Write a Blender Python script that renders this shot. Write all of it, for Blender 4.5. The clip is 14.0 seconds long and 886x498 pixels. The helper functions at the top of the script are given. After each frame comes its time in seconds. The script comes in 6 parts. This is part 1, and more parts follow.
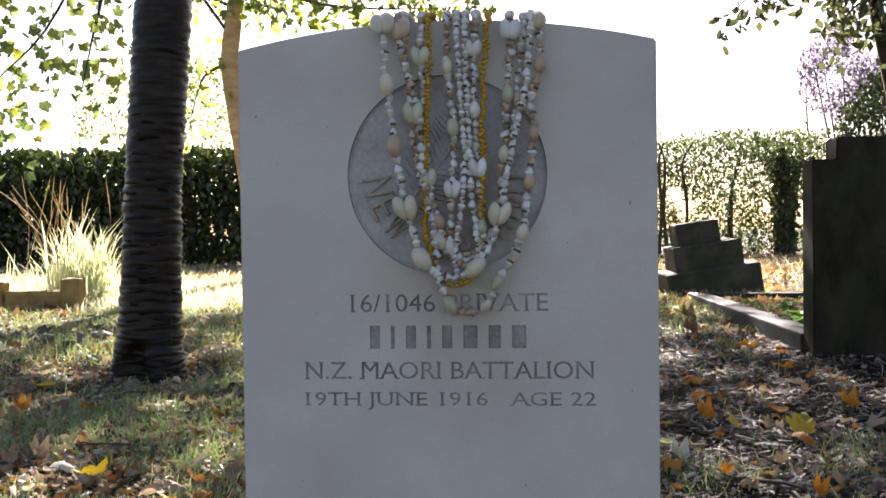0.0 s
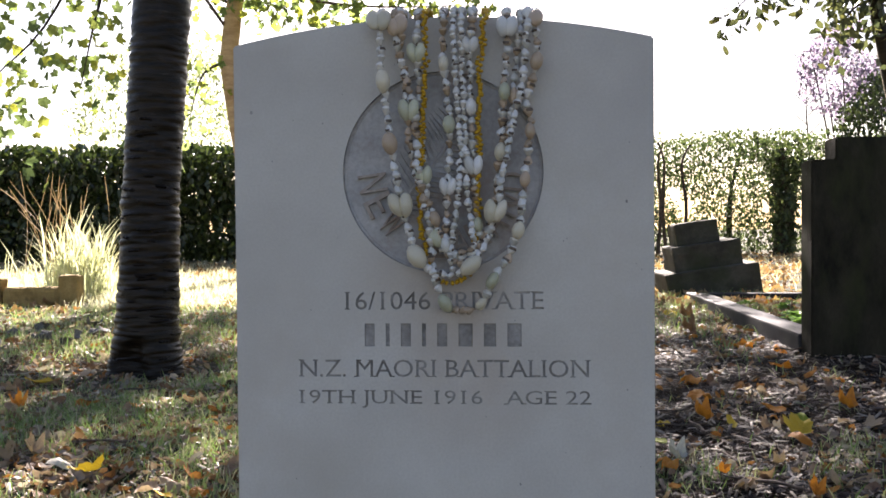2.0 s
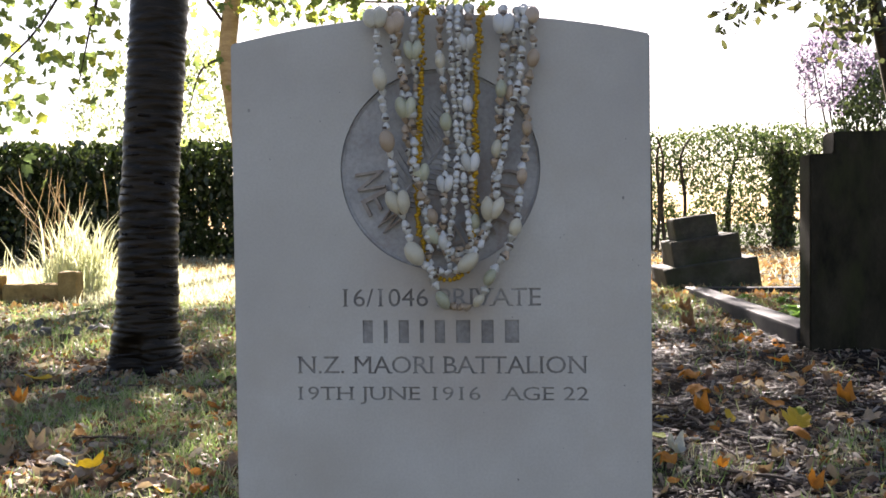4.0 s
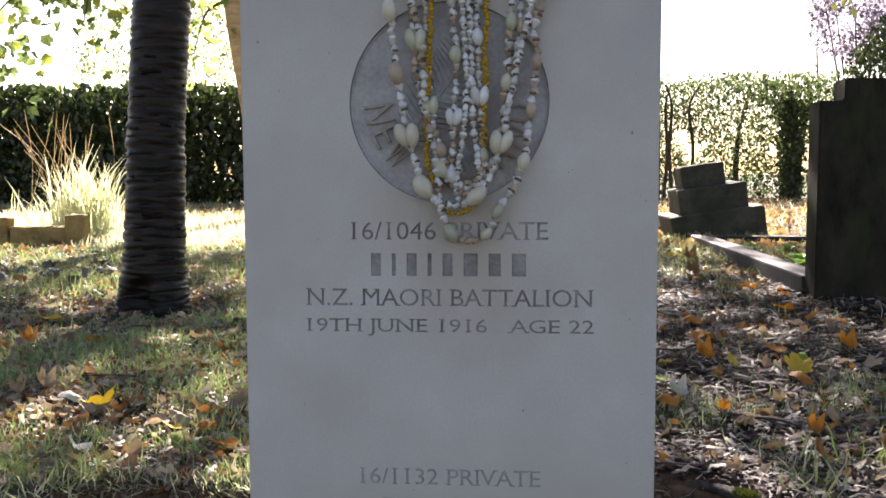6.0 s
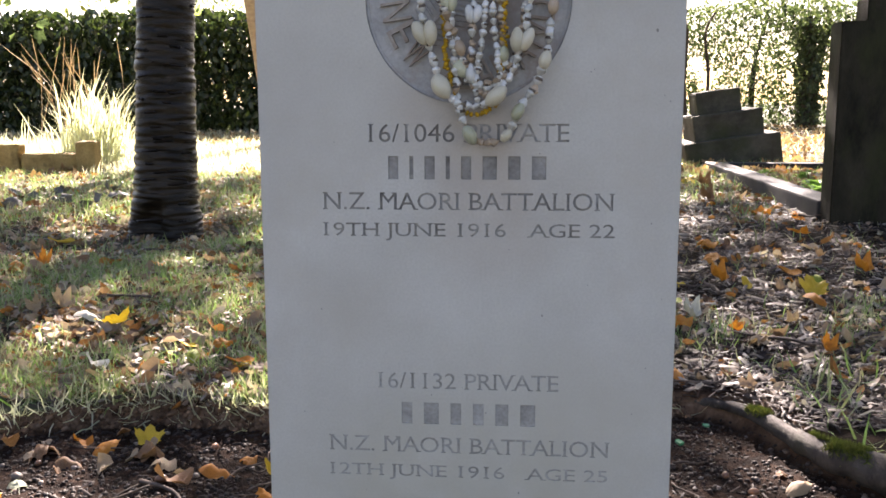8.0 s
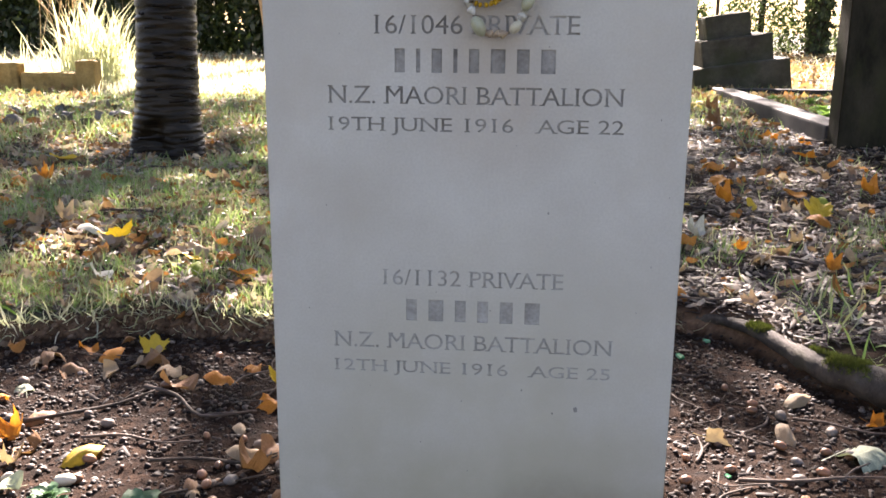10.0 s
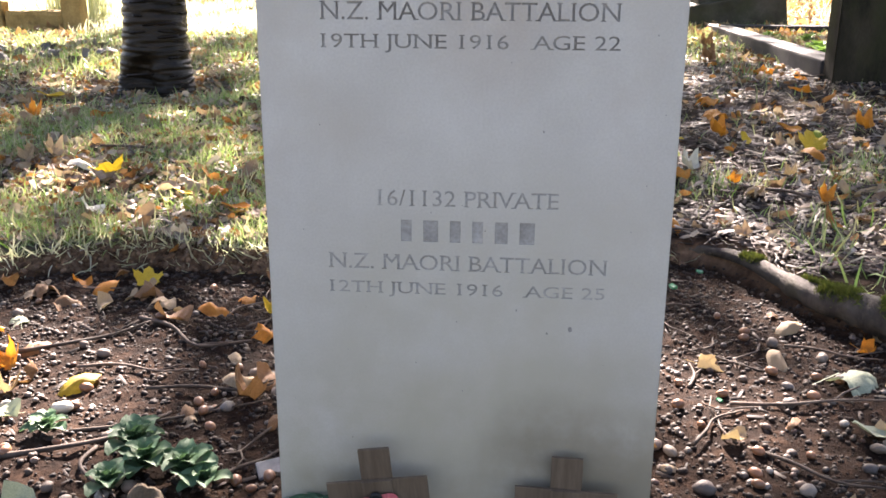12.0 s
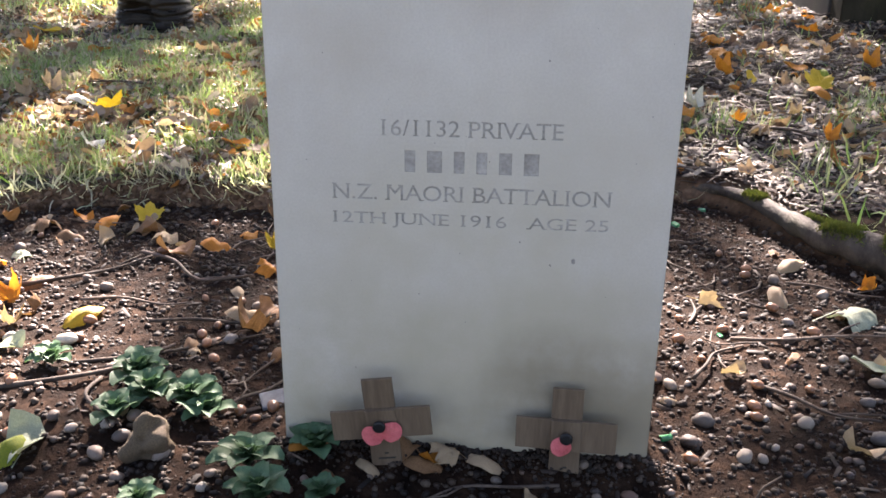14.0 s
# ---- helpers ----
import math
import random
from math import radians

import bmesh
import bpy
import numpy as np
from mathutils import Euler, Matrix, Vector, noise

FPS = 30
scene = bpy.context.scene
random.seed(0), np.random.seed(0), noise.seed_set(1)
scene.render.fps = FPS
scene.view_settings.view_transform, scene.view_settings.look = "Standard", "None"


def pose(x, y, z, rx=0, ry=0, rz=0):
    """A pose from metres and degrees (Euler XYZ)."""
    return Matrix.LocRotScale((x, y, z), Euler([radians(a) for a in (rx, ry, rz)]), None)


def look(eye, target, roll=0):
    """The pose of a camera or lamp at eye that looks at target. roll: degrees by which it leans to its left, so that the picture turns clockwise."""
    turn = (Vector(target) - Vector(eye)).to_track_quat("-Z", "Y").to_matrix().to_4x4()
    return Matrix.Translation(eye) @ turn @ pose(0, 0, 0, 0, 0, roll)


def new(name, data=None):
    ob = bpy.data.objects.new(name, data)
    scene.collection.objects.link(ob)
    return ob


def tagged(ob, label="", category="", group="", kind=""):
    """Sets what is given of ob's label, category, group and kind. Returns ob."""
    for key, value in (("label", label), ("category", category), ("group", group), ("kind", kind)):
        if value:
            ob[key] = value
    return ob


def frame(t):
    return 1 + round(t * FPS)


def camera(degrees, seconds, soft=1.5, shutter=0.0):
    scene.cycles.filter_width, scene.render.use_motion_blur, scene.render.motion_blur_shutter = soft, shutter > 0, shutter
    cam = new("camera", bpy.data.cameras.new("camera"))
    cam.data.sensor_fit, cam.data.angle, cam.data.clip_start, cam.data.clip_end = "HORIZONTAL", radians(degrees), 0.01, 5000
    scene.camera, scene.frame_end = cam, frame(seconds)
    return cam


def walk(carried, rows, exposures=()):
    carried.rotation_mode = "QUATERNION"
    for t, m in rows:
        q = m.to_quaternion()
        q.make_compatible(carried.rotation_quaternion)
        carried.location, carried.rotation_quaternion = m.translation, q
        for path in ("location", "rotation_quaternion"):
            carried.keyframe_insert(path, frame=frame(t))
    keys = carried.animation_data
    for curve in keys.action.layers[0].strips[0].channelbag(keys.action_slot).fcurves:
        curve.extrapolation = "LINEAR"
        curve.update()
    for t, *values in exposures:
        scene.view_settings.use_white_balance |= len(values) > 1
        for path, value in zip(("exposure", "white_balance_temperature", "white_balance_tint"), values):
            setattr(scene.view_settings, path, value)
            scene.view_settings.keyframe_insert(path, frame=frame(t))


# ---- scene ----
cam = camera(51.6, 14.0, soft=1.62)
PATH = [
    (0, (0.062, -0.832, 0.627), (-0.093, 1.162, 0.588), -0.8),
    (0.5, (0.065, -0.829, 0.627), (-0.081, 1.165, 0.588), -0.9),
    (1, (0.066, -0.826, 0.625), (-0.088, 1.168, 0.581), -0.8),
    (1.5, (0.065, -0.829, 0.628), (-0.09, 1.165, 0.592), -0.6),
    (2, (0.065, -0.828, 0.626), (-0.088, 1.165, 0.584), -0.5),
    (4.5, (0.068, -0.834, 0.628), (-0.084, 1.16, 0.567), -0.8),
    (5, (0.069, -0.838, 0.627), (-0.084, 1.154, 0.537), -0.9),
    (5.5, (0.068, -0.839, 0.623), (-0.09, 1.151, 0.499), -0.6),
    (6, (0.065, -0.837, 0.615), (-0.099, 1.149, 0.449), -0.2),
    (6.5, (0.062, -0.836, 0.609), (-0.11, 1.146, 0.408), 0.2),
    (7, (0.056, -0.836, 0.603), (-0.117, 1.142, 0.364), 0.0),
    (7.5, (0.056, -0.831, 0.596), (-0.13, 1.141, 0.321), -0.2),
    (8, (0.057, -0.827, 0.589), (-0.129, 1.139, 0.273), -0.2),
    (8.2, (0.058, -0.834, 0.585), (-0.131, 1.129, 0.252), -0.3),
    (10.5, (0.052, -0.825, 0.555), (-0.135, 1.105, 0.063), 0.5),
    (11, (0.051, -0.826, 0.551), (-0.13, 1.098, 0.036), 0.3),
    (11.5, (0.052, -0.827, 0.542), (-0.122, 1.085, -0.019), 0.6),
    (12, (0.052, -0.828, 0.537), (-0.116, 1.076, -0.051), 0.3),
    (12.5, (0.052, -0.828, 0.532), (-0.11, 1.067, -0.084), 0.7),
    (13, (0.05, -0.829, 0.53), (-0.116, 1.057, -0.114), 0.7),
    (13.5, (0.05, -0.828, 0.526), (-0.117, 1.046, -0.155), 0.6),
    (14, (0.049, -0.829, 0.526), (-0.115, 1.035, -0.181), 0.6),
]

EXPOSURES = [(0.0, 2.86, 6850, 22), (5.0, 2.88, 6900, 22), (7.5, 3.30, 7050, 24), (10.5, 3.57, 7250, 25), (12.3, 3.78, 7280, 25), (14.0, 3.79, 7250, 25)]
SKY = 0.03
CHERRY_N, MAPLE_N, HEDGE_N, THIN_N = 2000, 21000, 42000, 40000
walk(cam, [(t, look(eye, target, roll)) for t, eye, target, roll in PATH], EXPOSURES)

# ---- light ----
SUN = Vector((-0.07, 1.0, 0.66)).normalized()
world = bpy.data.worlds.new("sky")
scene.world = world
world.use_nodes = True
wn = world.node_tree.nodes
sky = wn.new("ShaderNodeTexSky")
sky.sky_type, sky.sun_disc = "NISHITA", False
sky.sun_elevation, sky.sun_rotation = math.asin(SUN.z), math.atan2(SUN.x, SUN.y)
sky.dust_density = 1.2
world.node_tree.links.new(sky.outputs[0], wn["Background"].inputs[0])
wn["Background"].inputs[1].default_value = SKY
lamp = bpy.data.lights.new("sun", "SUN")
lamp.energy, lamp.angle, lamp.color = 5.0, radians(0.6), (1.0, 0.965, 0.91)
sun = new("sun", lamp)
sun.matrix_world = look(SUN * 40, (0, 0, 0))

# ---- materials ----
def surface(name, dark, light, scale=20.0, fine=150.0, rough=0.8, bump=0.4, depth=0.002, stain=None, stain_scale=4.0,
            stain_edge=(0.5, 0.65), vary="", amount=0.25, stretch=(1, 1, 1), through_light=0.0, spec=0.3, tones=None, coat=0.0, grainy=0.55):
    """A weathered surface: two scales of noise, an optional stain, relief, variation by object or by island."""
    m = bpy.data.materials.new(name)
    m.use_nodes = True
    nt = m.node_tree
    N, L = nt.nodes, nt.links.new
    bsdf = N["Principled BSDF"]
    co, mp = N.new("ShaderNodeTexCoord"), N.new("ShaderNodeMapping")
    mp.inputs["Scale"].default_value = stretch
    L(co.outputs["Object"], mp.inputs["Vector"])

    def noisy(s, detail=6.0, rgh=0.6):
        n = N.new("ShaderNodeTexNoise")
        n.inputs["Scale"].default_value, n.inputs["Detail"].default_value, n.inputs["Roughness"].default_value = s, detail, rgh
        L(mp.outputs[0], n.inputs["Vector"])
        return n.outputs["Fac"]

    def ramp(fac, stops):
        r = N.new("ShaderNodeValToRGB")
        while len(r.color_ramp.elements) < len(stops):
            r.color_ramp.elements.new(0.5)
        for e, (p, c) in zip(r.color_ramp.elements, stops):
            e.position, e.color = p, (*c, 1) if len(c) == 3 else c
        L(fac, r.inputs[0])
        return r.outputs[0]

    def mix(kind, fac, a, b):
        x = N.new("ShaderNodeMix")
        x.data_type, x.blend_type = "RGBA", kind
        if isinstance(fac, float):
            x.inputs[0].default_value = fac
        else:
            L(fac, x.inputs[0])
        for socket, value in ((x.inputs[6], a), (x.inputs[7], b)):
            if isinstance(value, tuple):
                socket.default_value = (*value, 1)
            else:
                L(value, socket)
        return x.outputs[2]

    broad, grain = noisy(scale), noisy(fine, 4.0)
    if tones:
        src = N.new("ShaderNodeObjectInfo").outputs["Random"] if vary == "object" else N.new("ShaderNodeNewGeometry").outputs["Random Per Island"]
        col = ramp(src, [(i / max(1, len(tones) - 1), c) for i, c in enumerate(tones)])
        col = mix("MULTIPLY", 0.8, col, ramp(broad, [(0.3, (0.55, 0.5, 0.45)), (0.7, (1, 1, 1))]))
    else:
        col = ramp(broad, [(0.32, dark), (0.68, light)])
    col = mix("MULTIPLY", grainy, col, ramp(grain, [(0.3, (0.62, 0.6, 0.58)), (0.62, (1, 1, 1))]))
    if stain:
        col = mix("MIX", ramp(noisy(stain_scale, 8.0, 0.7), [(stain_edge[0], (0, 0, 0)), (stain_edge[1], (0.85, 0.85, 0.85))]), col, stain)
    if vary and not tones:
        src = N.new("ShaderNodeObjectInfo").outputs["Random"] if vary == "object" else N.new("ShaderNodeNewGeometry").outputs["Random Per Island"]
        a, b = 1 - amount, 1.0
        col = mix("MULTIPLY", 1.0, col, ramp(src, [(0, (a, a, a * 0.95)), (1, (b, b, b))]))
    L(col, bsdf.inputs["Base Color"])
    bsdf.inputs["Roughness"].default_value = rough
    bsdf.inputs["Specular IOR Level"].default_value = spec
    bsdf.inputs["Coat Weight"].default_value = coat
    if bump:
        bp = N.new("ShaderNodeBump")
        bp.inputs["Strength"].default_value, bp.inputs["Distance"].default_value = bump, depth
        L(mix("MIX", 0.5, broad, grain), bp.inputs["Height"])
        L(bp.outputs[0], bsdf.inputs["Normal"])
    if through_light:
        tr, ad = N.new("ShaderNodeBsdfTranslucent"), N.new("ShaderNodeMixShader")
        L(mix("MULTIPLY", 1.0, col, (1.25, 1.32, 1.0)), tr.inputs["Color"])
        ad.inputs[0].default_value = through_light
        L(bsdf.outputs[0], ad.inputs[1])
        L(tr.outputs[0], ad.inputs[2])
        L(ad.outputs[0], N["Material Output"].inputs["Surface"])
    return m


PORTLAND = surface("portland_stone", (0.535, 0.500, 0.450), (0.620, 0.586, 0.535), 9, 420, 0.85, 0.18, 0.0008, (0.50, 0.445, 0.38), 4.2, (0.50, 0.76), grainy=0.24)
GROOVE = surface("dirty_engraving", (0.20, 0.18, 0.165), (0.44, 0.415, 0.39), 22, 300, 0.9, 0.3, 0.0008)
WORN = surface("worn_engraving", (0.22, 0.20, 0.18), (0.44, 0.415, 0.385), 26, 300, 0.9, 0.3, 0.0008)
FADED = surface("faded_engraving", (0.30, 0.28, 0.255), (0.46, 0.435, 0.405), 30, 300, 0.9, 0.3, 0.0008)
BADGE = surface("weathered_badge_stone", (0.37, 0.355, 0.345), (0.54, 0.52, 0.505), 25, 220, 0.9, 0.5, 0.002, (0.30, 0.215, 0.165), 13.0, (0.50, 0.70))


def add_blotch(m, centre, radius, colour, strength):
    """A blotch of its own shape round a place on the thing, broken up by noise."""
    nt = m.node_tree
    N, L = nt.nodes, nt.links.new
    base = N["Principled BSDF"].inputs["Base Color"]
    old = base.links[0].from_socket
    co, off, ln, nz = N.new("ShaderNodeTexCoord"), N.new("ShaderNodeVectorMath"), N.new("ShaderNodeVectorMath"), N.new("ShaderNodeTexNoise")
    off.operation, ln.operation = "SUBTRACT", "LENGTH"
    off.inputs[1].default_value = centre
    nz.inputs["Scale"].default_value, nz.inputs["Detail"].default_value, nz.inputs["Roughness"].default_value = 8, 6, 0.6
    L(co.outputs["Object"], off.inputs[0]), L(off.outputs[0], ln.inputs[0]), L(co.outputs["Object"], nz.inputs["Vector"])
    fall, mul, mx = N.new("ShaderNodeMapRange"), N.new("ShaderNodeMath"), N.new("ShaderNodeMix")
    fall.inputs["From Min"].default_value, fall.inputs["From Max"].default_value = 0.0, radius * 1.25
    fall.inputs["To Min"].default_value, fall.inputs["To Max"].default_value = strength, 0.0
    mul.operation, mul.use_clamp = "MULTIPLY", True
    broken = N.new("ShaderNodeMapRange")
    broken.inputs["From Min"].default_value, broken.inputs["From Max"].default_value = 0.26, 0.58
    L(nz.outputs["Fac"], broken.inputs["Value"])
    L(ln.outputs["Value"], fall.inputs["Value"]), L(fall.outputs[0], mul.inputs[0]), L(broken.outputs[0], mul.inputs[1])
    mx.data_type = "RGBA"
    mx.inputs[7].default_value = (*colour, 1)
    L(mul.outputs[0], mx.inputs[0]), L(old, mx.inputs[6]), L(mx.outputs[2], base)


# stains; the low ones also have the shade by the crosses painted in
for place, size, tone, power in (((0.12, 0, 0.05), 0.11, (0.25, 0.205, 0.15), 0.75), ((-0.10, 0, 0.02), 0.10, (0.30, 0.255, 0.19), 0.6), ((0.03, 0, 0.50), 0.07, (0.42, 0.33, 0.26), 0.6), ((-0.11, 0, 0.39), 0.06, (0.46, 0.41, 0.34), 0.45),
                                 ((0.0, 0, 0.585), 0.075, (0.36, 0.28, 0.22), 0.7), ((0.19, 0, 0.76), 0.10, (0.40, 0.37, 0.35), 0.6), ((-0.15, 0, 0.77), 0.09, (0.42, 0.39, 0.36), 0.5), ((0.15, 0, 0.12), 0.07, (0.42, 0.38, 0.30), 0.6), ((-0.02, 0, 0.03), 0.13, (0.40, 0.35, 0.27), 0.6), ((0.06, 0, 0.13), 0.12, (0.52, 0.48, 0.40), 0.5), ((0.16, 0, 0.015), 0.07, (0.17, 0.14, 0.10), 0.9), ((-0.11, 0, 0.0), 0.15, (0.40, 0.34, 0.24), 1.0), ((0.04, 0, -0.02), 0.15, (0.36, 0.30, 0.21), 1.1), ((0.17, 0, 0.02), 0.13, (0.30, 0.25, 0.18), 1.1), ((0.02, 0, 0.16), 0.20, (0.54, 0.49, 0.39), 0.7), ((-0.17, 0, 0.60), 0.10, (0.50, 0.46, 0.41), 0.45), ((0.10, 0, 0.30), 0.09, (0.52, 0.48, 0.42), 0.4),
                                 ((0.0, 0, -0.02), 0.34, (0.38, 0.35, 0.265), 0.9), ((0.09, 0, 0.055), 0.075, (0.20, 0.165, 0.115), 1.0), ((0.15, 0, 0.03), 0.08, (0.22, 0.185, 0.13), 0.9), ((-0.13, 0, -0.01), 0.06, (0.24, 0.20, 0.13), 0.9), ((-0.02, 0, -0.03), 0.08, (0.26, 0.22, 0.15), 0.8)):
    add_blotch(PORTLAND, place, size, tone, power)
BARK = surface("banded_bark", (0.003, 0.0024, 0.0016), (0.032, 0.022, 0.0135), 6, 38, 0.30, 0.8, 0.006, (0.050, 0.040, 0.030), 9.0, (0.60, 0.72), stretch=(1, 1, 6.5), spec=0.20)
LENTICEL = surface("bark_band", (0.004, 0.003, 0.002), (0.020, 0.014, 0.010), 30, 120, 0.45, 0.5, 0.004, spec=0.15)
# bark colour raised: the trunk's sunlit glow is painted in
PALE_BARK = surface("sun_painted_maple_bark", (0.36, 0.22, 0.11), (0.60, 0.42, 0.23), 6, 60, 0.8, 0.5, 0.006, (0.10, 0.07, 0.04), 9.0, (0.62, 0.7), stretch=(1, 1, 3))
TWIG_BARK = surface("twig_bark", (0.040, 0.028, 0.021), (0.17, 0.125, 0.098), 30, 200, 0.8, 0.5, 0.002, vary="object", amount=0.5)
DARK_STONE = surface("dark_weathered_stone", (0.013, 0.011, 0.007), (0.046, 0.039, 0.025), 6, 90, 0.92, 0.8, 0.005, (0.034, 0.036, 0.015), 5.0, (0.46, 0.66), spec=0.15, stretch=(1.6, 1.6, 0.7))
# damp kerb stone, darkened further to stand in for shade on its side
KERB_STONE = surface("damp_shade_toned_kerb_stone", (0.016, 0.0155, 0.0155), (0.040, 0.039, 0.039), 7, 110, 0.7, 0.5, 0.003, (0.03, 0.031, 0.021), 5.0, (0.55, 0.7), spec=0.2)
STEP_STONE = surface("mossy_step_stone", (0.030, 0.026, 0.017), (0.095, 0.084, 0.062), 7, 100, 0.9, 0.7, 0.005, (0.036, 0.040, 0.016), 5.0, (0.46, 0.66))
TAN_STONE = surface("tan_sandstone", (0.20, 0.13, 0.045), (0.37, 0.255, 0.10), 8, 90, 0.9, 0.6, 0.005, (0.08, 0.055, 0.03), 6.0, (0.55, 0.7))
WOOD = surface("weathered_cross_wood", (0.092, 0.062, 0.040), (0.175, 0.125, 0.084), 60, 300, 0.75, 0.35, 0.0006, (0.10, 0.078, 0.06), 20.0, (0.58, 0.75), stretch=(1, 1, 0.12))
PETAL = surface("faded_poppy_paper", (0.55, 0.10, 0.115), (0.68, 0.17, 0.18), 60, 500, 0.7, 0.2, 0.0005)
BLACK = surface("black_plastic", (0.008, 0.008, 0.009), (0.015, 0.015, 0.016), 60, 400, 0.45, 0.1, 0.0003)
INK = surface("printed_ink", (0.03, 0.025, 0.02), (0.05, 0.045, 0.04), 60, 400, 0.7, 0.1, 0.0003)
SHELL = surface("white_shell", (0.74, 0.71, 0.67), (0.90, 0.88, 0.85), 90, 500, 0.38, 0.2, 0.0005, vary="object", amount=0.30, spec=0.5)
TAN_SHELL = surface("tan_shell", (0.44, 0.28, 0.17), (0.68, 0.55, 0.42), 90, 400, 0.38, 0.2, 0.0005, vary="object", amount=0.3, spec=0.5)
CREAM_SHELL = surface("cream_cowrie_shell", (0.62, 0.53, 0.38), (0.80, 0.74, 0.60), 50, 400, 0.30, 0.1, 0.0004, vary="object", amount=0.2, spec=0.5)
GREEN_SHELL = surface("green_tinted_shell", (0.46, 0.46, 0.31), (0.68, 0.68, 0.54), 60, 400, 0.32, 0.1, 0.0004, (0.55, 0.42, 0.08), 40, (0.55, 0.65), vary="object", amount=0.3, spec=0.5)
APERTURE = surface("shell_opening", (0.10, 0.075, 0.06), (0.18, 0.14, 0.11), 90, 400, 0.6, 0.1, 0.0003)
YELLOW = surface("yellow_bead", (0.50, 0.27, 0.010), (0.68, 0.40, 0.02), 90, 400, 0.4, 0.1, 0.0003, vary="object", amount=0.3)
CORD = surface("necklace_cord", (0.20, 0.16, 0.11), (0.33, 0.28, 0.2), 200, 600, 0.9, 0.1, 0.0003)
PEBBLE = surface("gravel_pebble", (0, 0, 0), (1, 1, 1), 60, 300, 0.6, 0.3, 0.001, vary="object",
                 tones=[(0.06, 0.043, 0.035), (0.15, 0.11, 0.085), (0.28, 0.23, 0.185), (0.13, 0.065, 0.042), (0.42, 0.38, 0.33), (0.085, 0.076, 0.074), (0.19, 0.145, 0.11)], spec=0.4)
SMALL_PEBBLE = surface("small_pebble", (0, 0, 0), (1, 1, 1), 60, 300, 0.55, 0.3, 0.001, vary="island", spec=0.4,
                       tones=[(0.03, 0.021, 0.017), (0.085, 0.060, 0.046), (0.17, 0.13, 0.10), (0.075, 0.036, 0.025), (0.28, 0.235, 0.20), (0.05, 0.041, 0.038), (0.13, 0.065, 0.042)])
GRIT = surface("gravel_grit", (0, 0, 0), (1, 1, 1), 60, 300, 0.7, 0.3, 0.001, vary="island",
               tones=[(0.008, 0.005, 0.004), (0.022, 0.013, 0.009), (0.052, 0.034, 0.023), (0.016, 0.009, 0.006), (0.10, 0.074, 0.054), (0.010, 0.007, 0.005), (0.034, 0.020, 0.013)])
NUT = surface("fallen_acorn", (0.17, 0.075, 0.04), (0.36, 0.17, 0.085), 40, 200, 0.4, 0.2, 0.0006, vary="object", amount=0.4, spec=0.5)
FLINT = surface("knobbly_flint", (0.085, 0.060, 0.038), (0.19, 0.14, 0.09), 30, 150, 0.75, 0.6, 0.003, (0.08, 0.06, 0.04), 18, (0.52, 0.68))
GLASS_CHIP = surface("green_glass_chip", (0.03, 0.17, 0.07), (0.06, 0.28, 0.12), 30, 150, 0.15, 0.1, 0.0005, spec=0.6)
SLATE = surface("grey_slate", (0.13, 0.13, 0.135), (0.22, 0.22, 0.225), 20, 150, 0.55, 0.4, 0.001)
MOSS = surface("moss", (0, 0, 0), (1, 1, 1), 40, 200, 0.95, 0.2, 0.001, vary="island", tones=[(0.055, 0.075, 0.014), (0.10, 0.13, 0.025), (0.15, 0.16, 0.04)], through_light=0.2)
ROOT_BARK = surface("root_bark", (0.012, 0.009, 0.007), (0.095, 0.078, 0.064), 16, 120, 0.8, 0.8, 0.006, (0.05, 0.045, 0.03), 9, (0.55, 0.68), stretch=(2.5, 1, 1))
GRASS = surface("lawn_grass", (0, 0, 0), (1, 1, 1), 3, 60, 0.38, 0, 0.001, vary="island", spec=0.5,
                tones=[(0.13, 0.24, 0.06), (0.23, 0.38, 0.10), (0.34, 0.46, 0.18), (0.54, 0.48, 0.36), (0.19, 0.32, 0.09), (0.42, 0.38, 0.27), (0.26, 0.41, 0.13)], through_light=0.32)
# dry grass, paled further to carry the sun's glare on the tall clump
DRY_GRASS = surface("tall_dry_grass", (0, 0, 0), (1, 1, 1), 3, 60, 0.6, 0, 0.001, vary="island",
                    tones=[(0.55, 0.58, 0.36), (0.72, 0.71, 0.56), (0.62, 0.65, 0.46), (0.78, 0.75, 0.64)], through_light=0.5)
# reddish stalks, their tones paled to carry the sunlight on them
SEED_STALK = surface("sun_paled_grass_stalk", (0, 0, 0), (1, 1, 1), 3, 60, 0.6, 0, 0.001, vary="island", tones=[(0.62, 0.48, 0.38), (0.80, 0.74, 0.66), (0.50, 0.33, 0.25), (0.78, 0.70, 0.60)], through_light=0.5)
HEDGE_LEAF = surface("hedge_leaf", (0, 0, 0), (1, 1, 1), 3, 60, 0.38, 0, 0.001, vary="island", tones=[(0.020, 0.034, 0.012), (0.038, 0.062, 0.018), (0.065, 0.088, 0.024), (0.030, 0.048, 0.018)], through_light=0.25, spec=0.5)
# both maple leaf colours lightened to carry the glare of the sky behind
MAPLE_LEAF = surface("maple_leaf", (0, 0, 0), (1, 1, 1), 3, 60, 0.5, 0, 0.001, vary="island", tones=[(0.13, 0.18, 0.085), (0.18, 0.25, 0.10), (0.27, 0.33, 0.10), (0.42, 0.43, 0.08), (0.16, 0.22, 0.10), (0.22, 0.29, 0.10)], through_light=0.64)
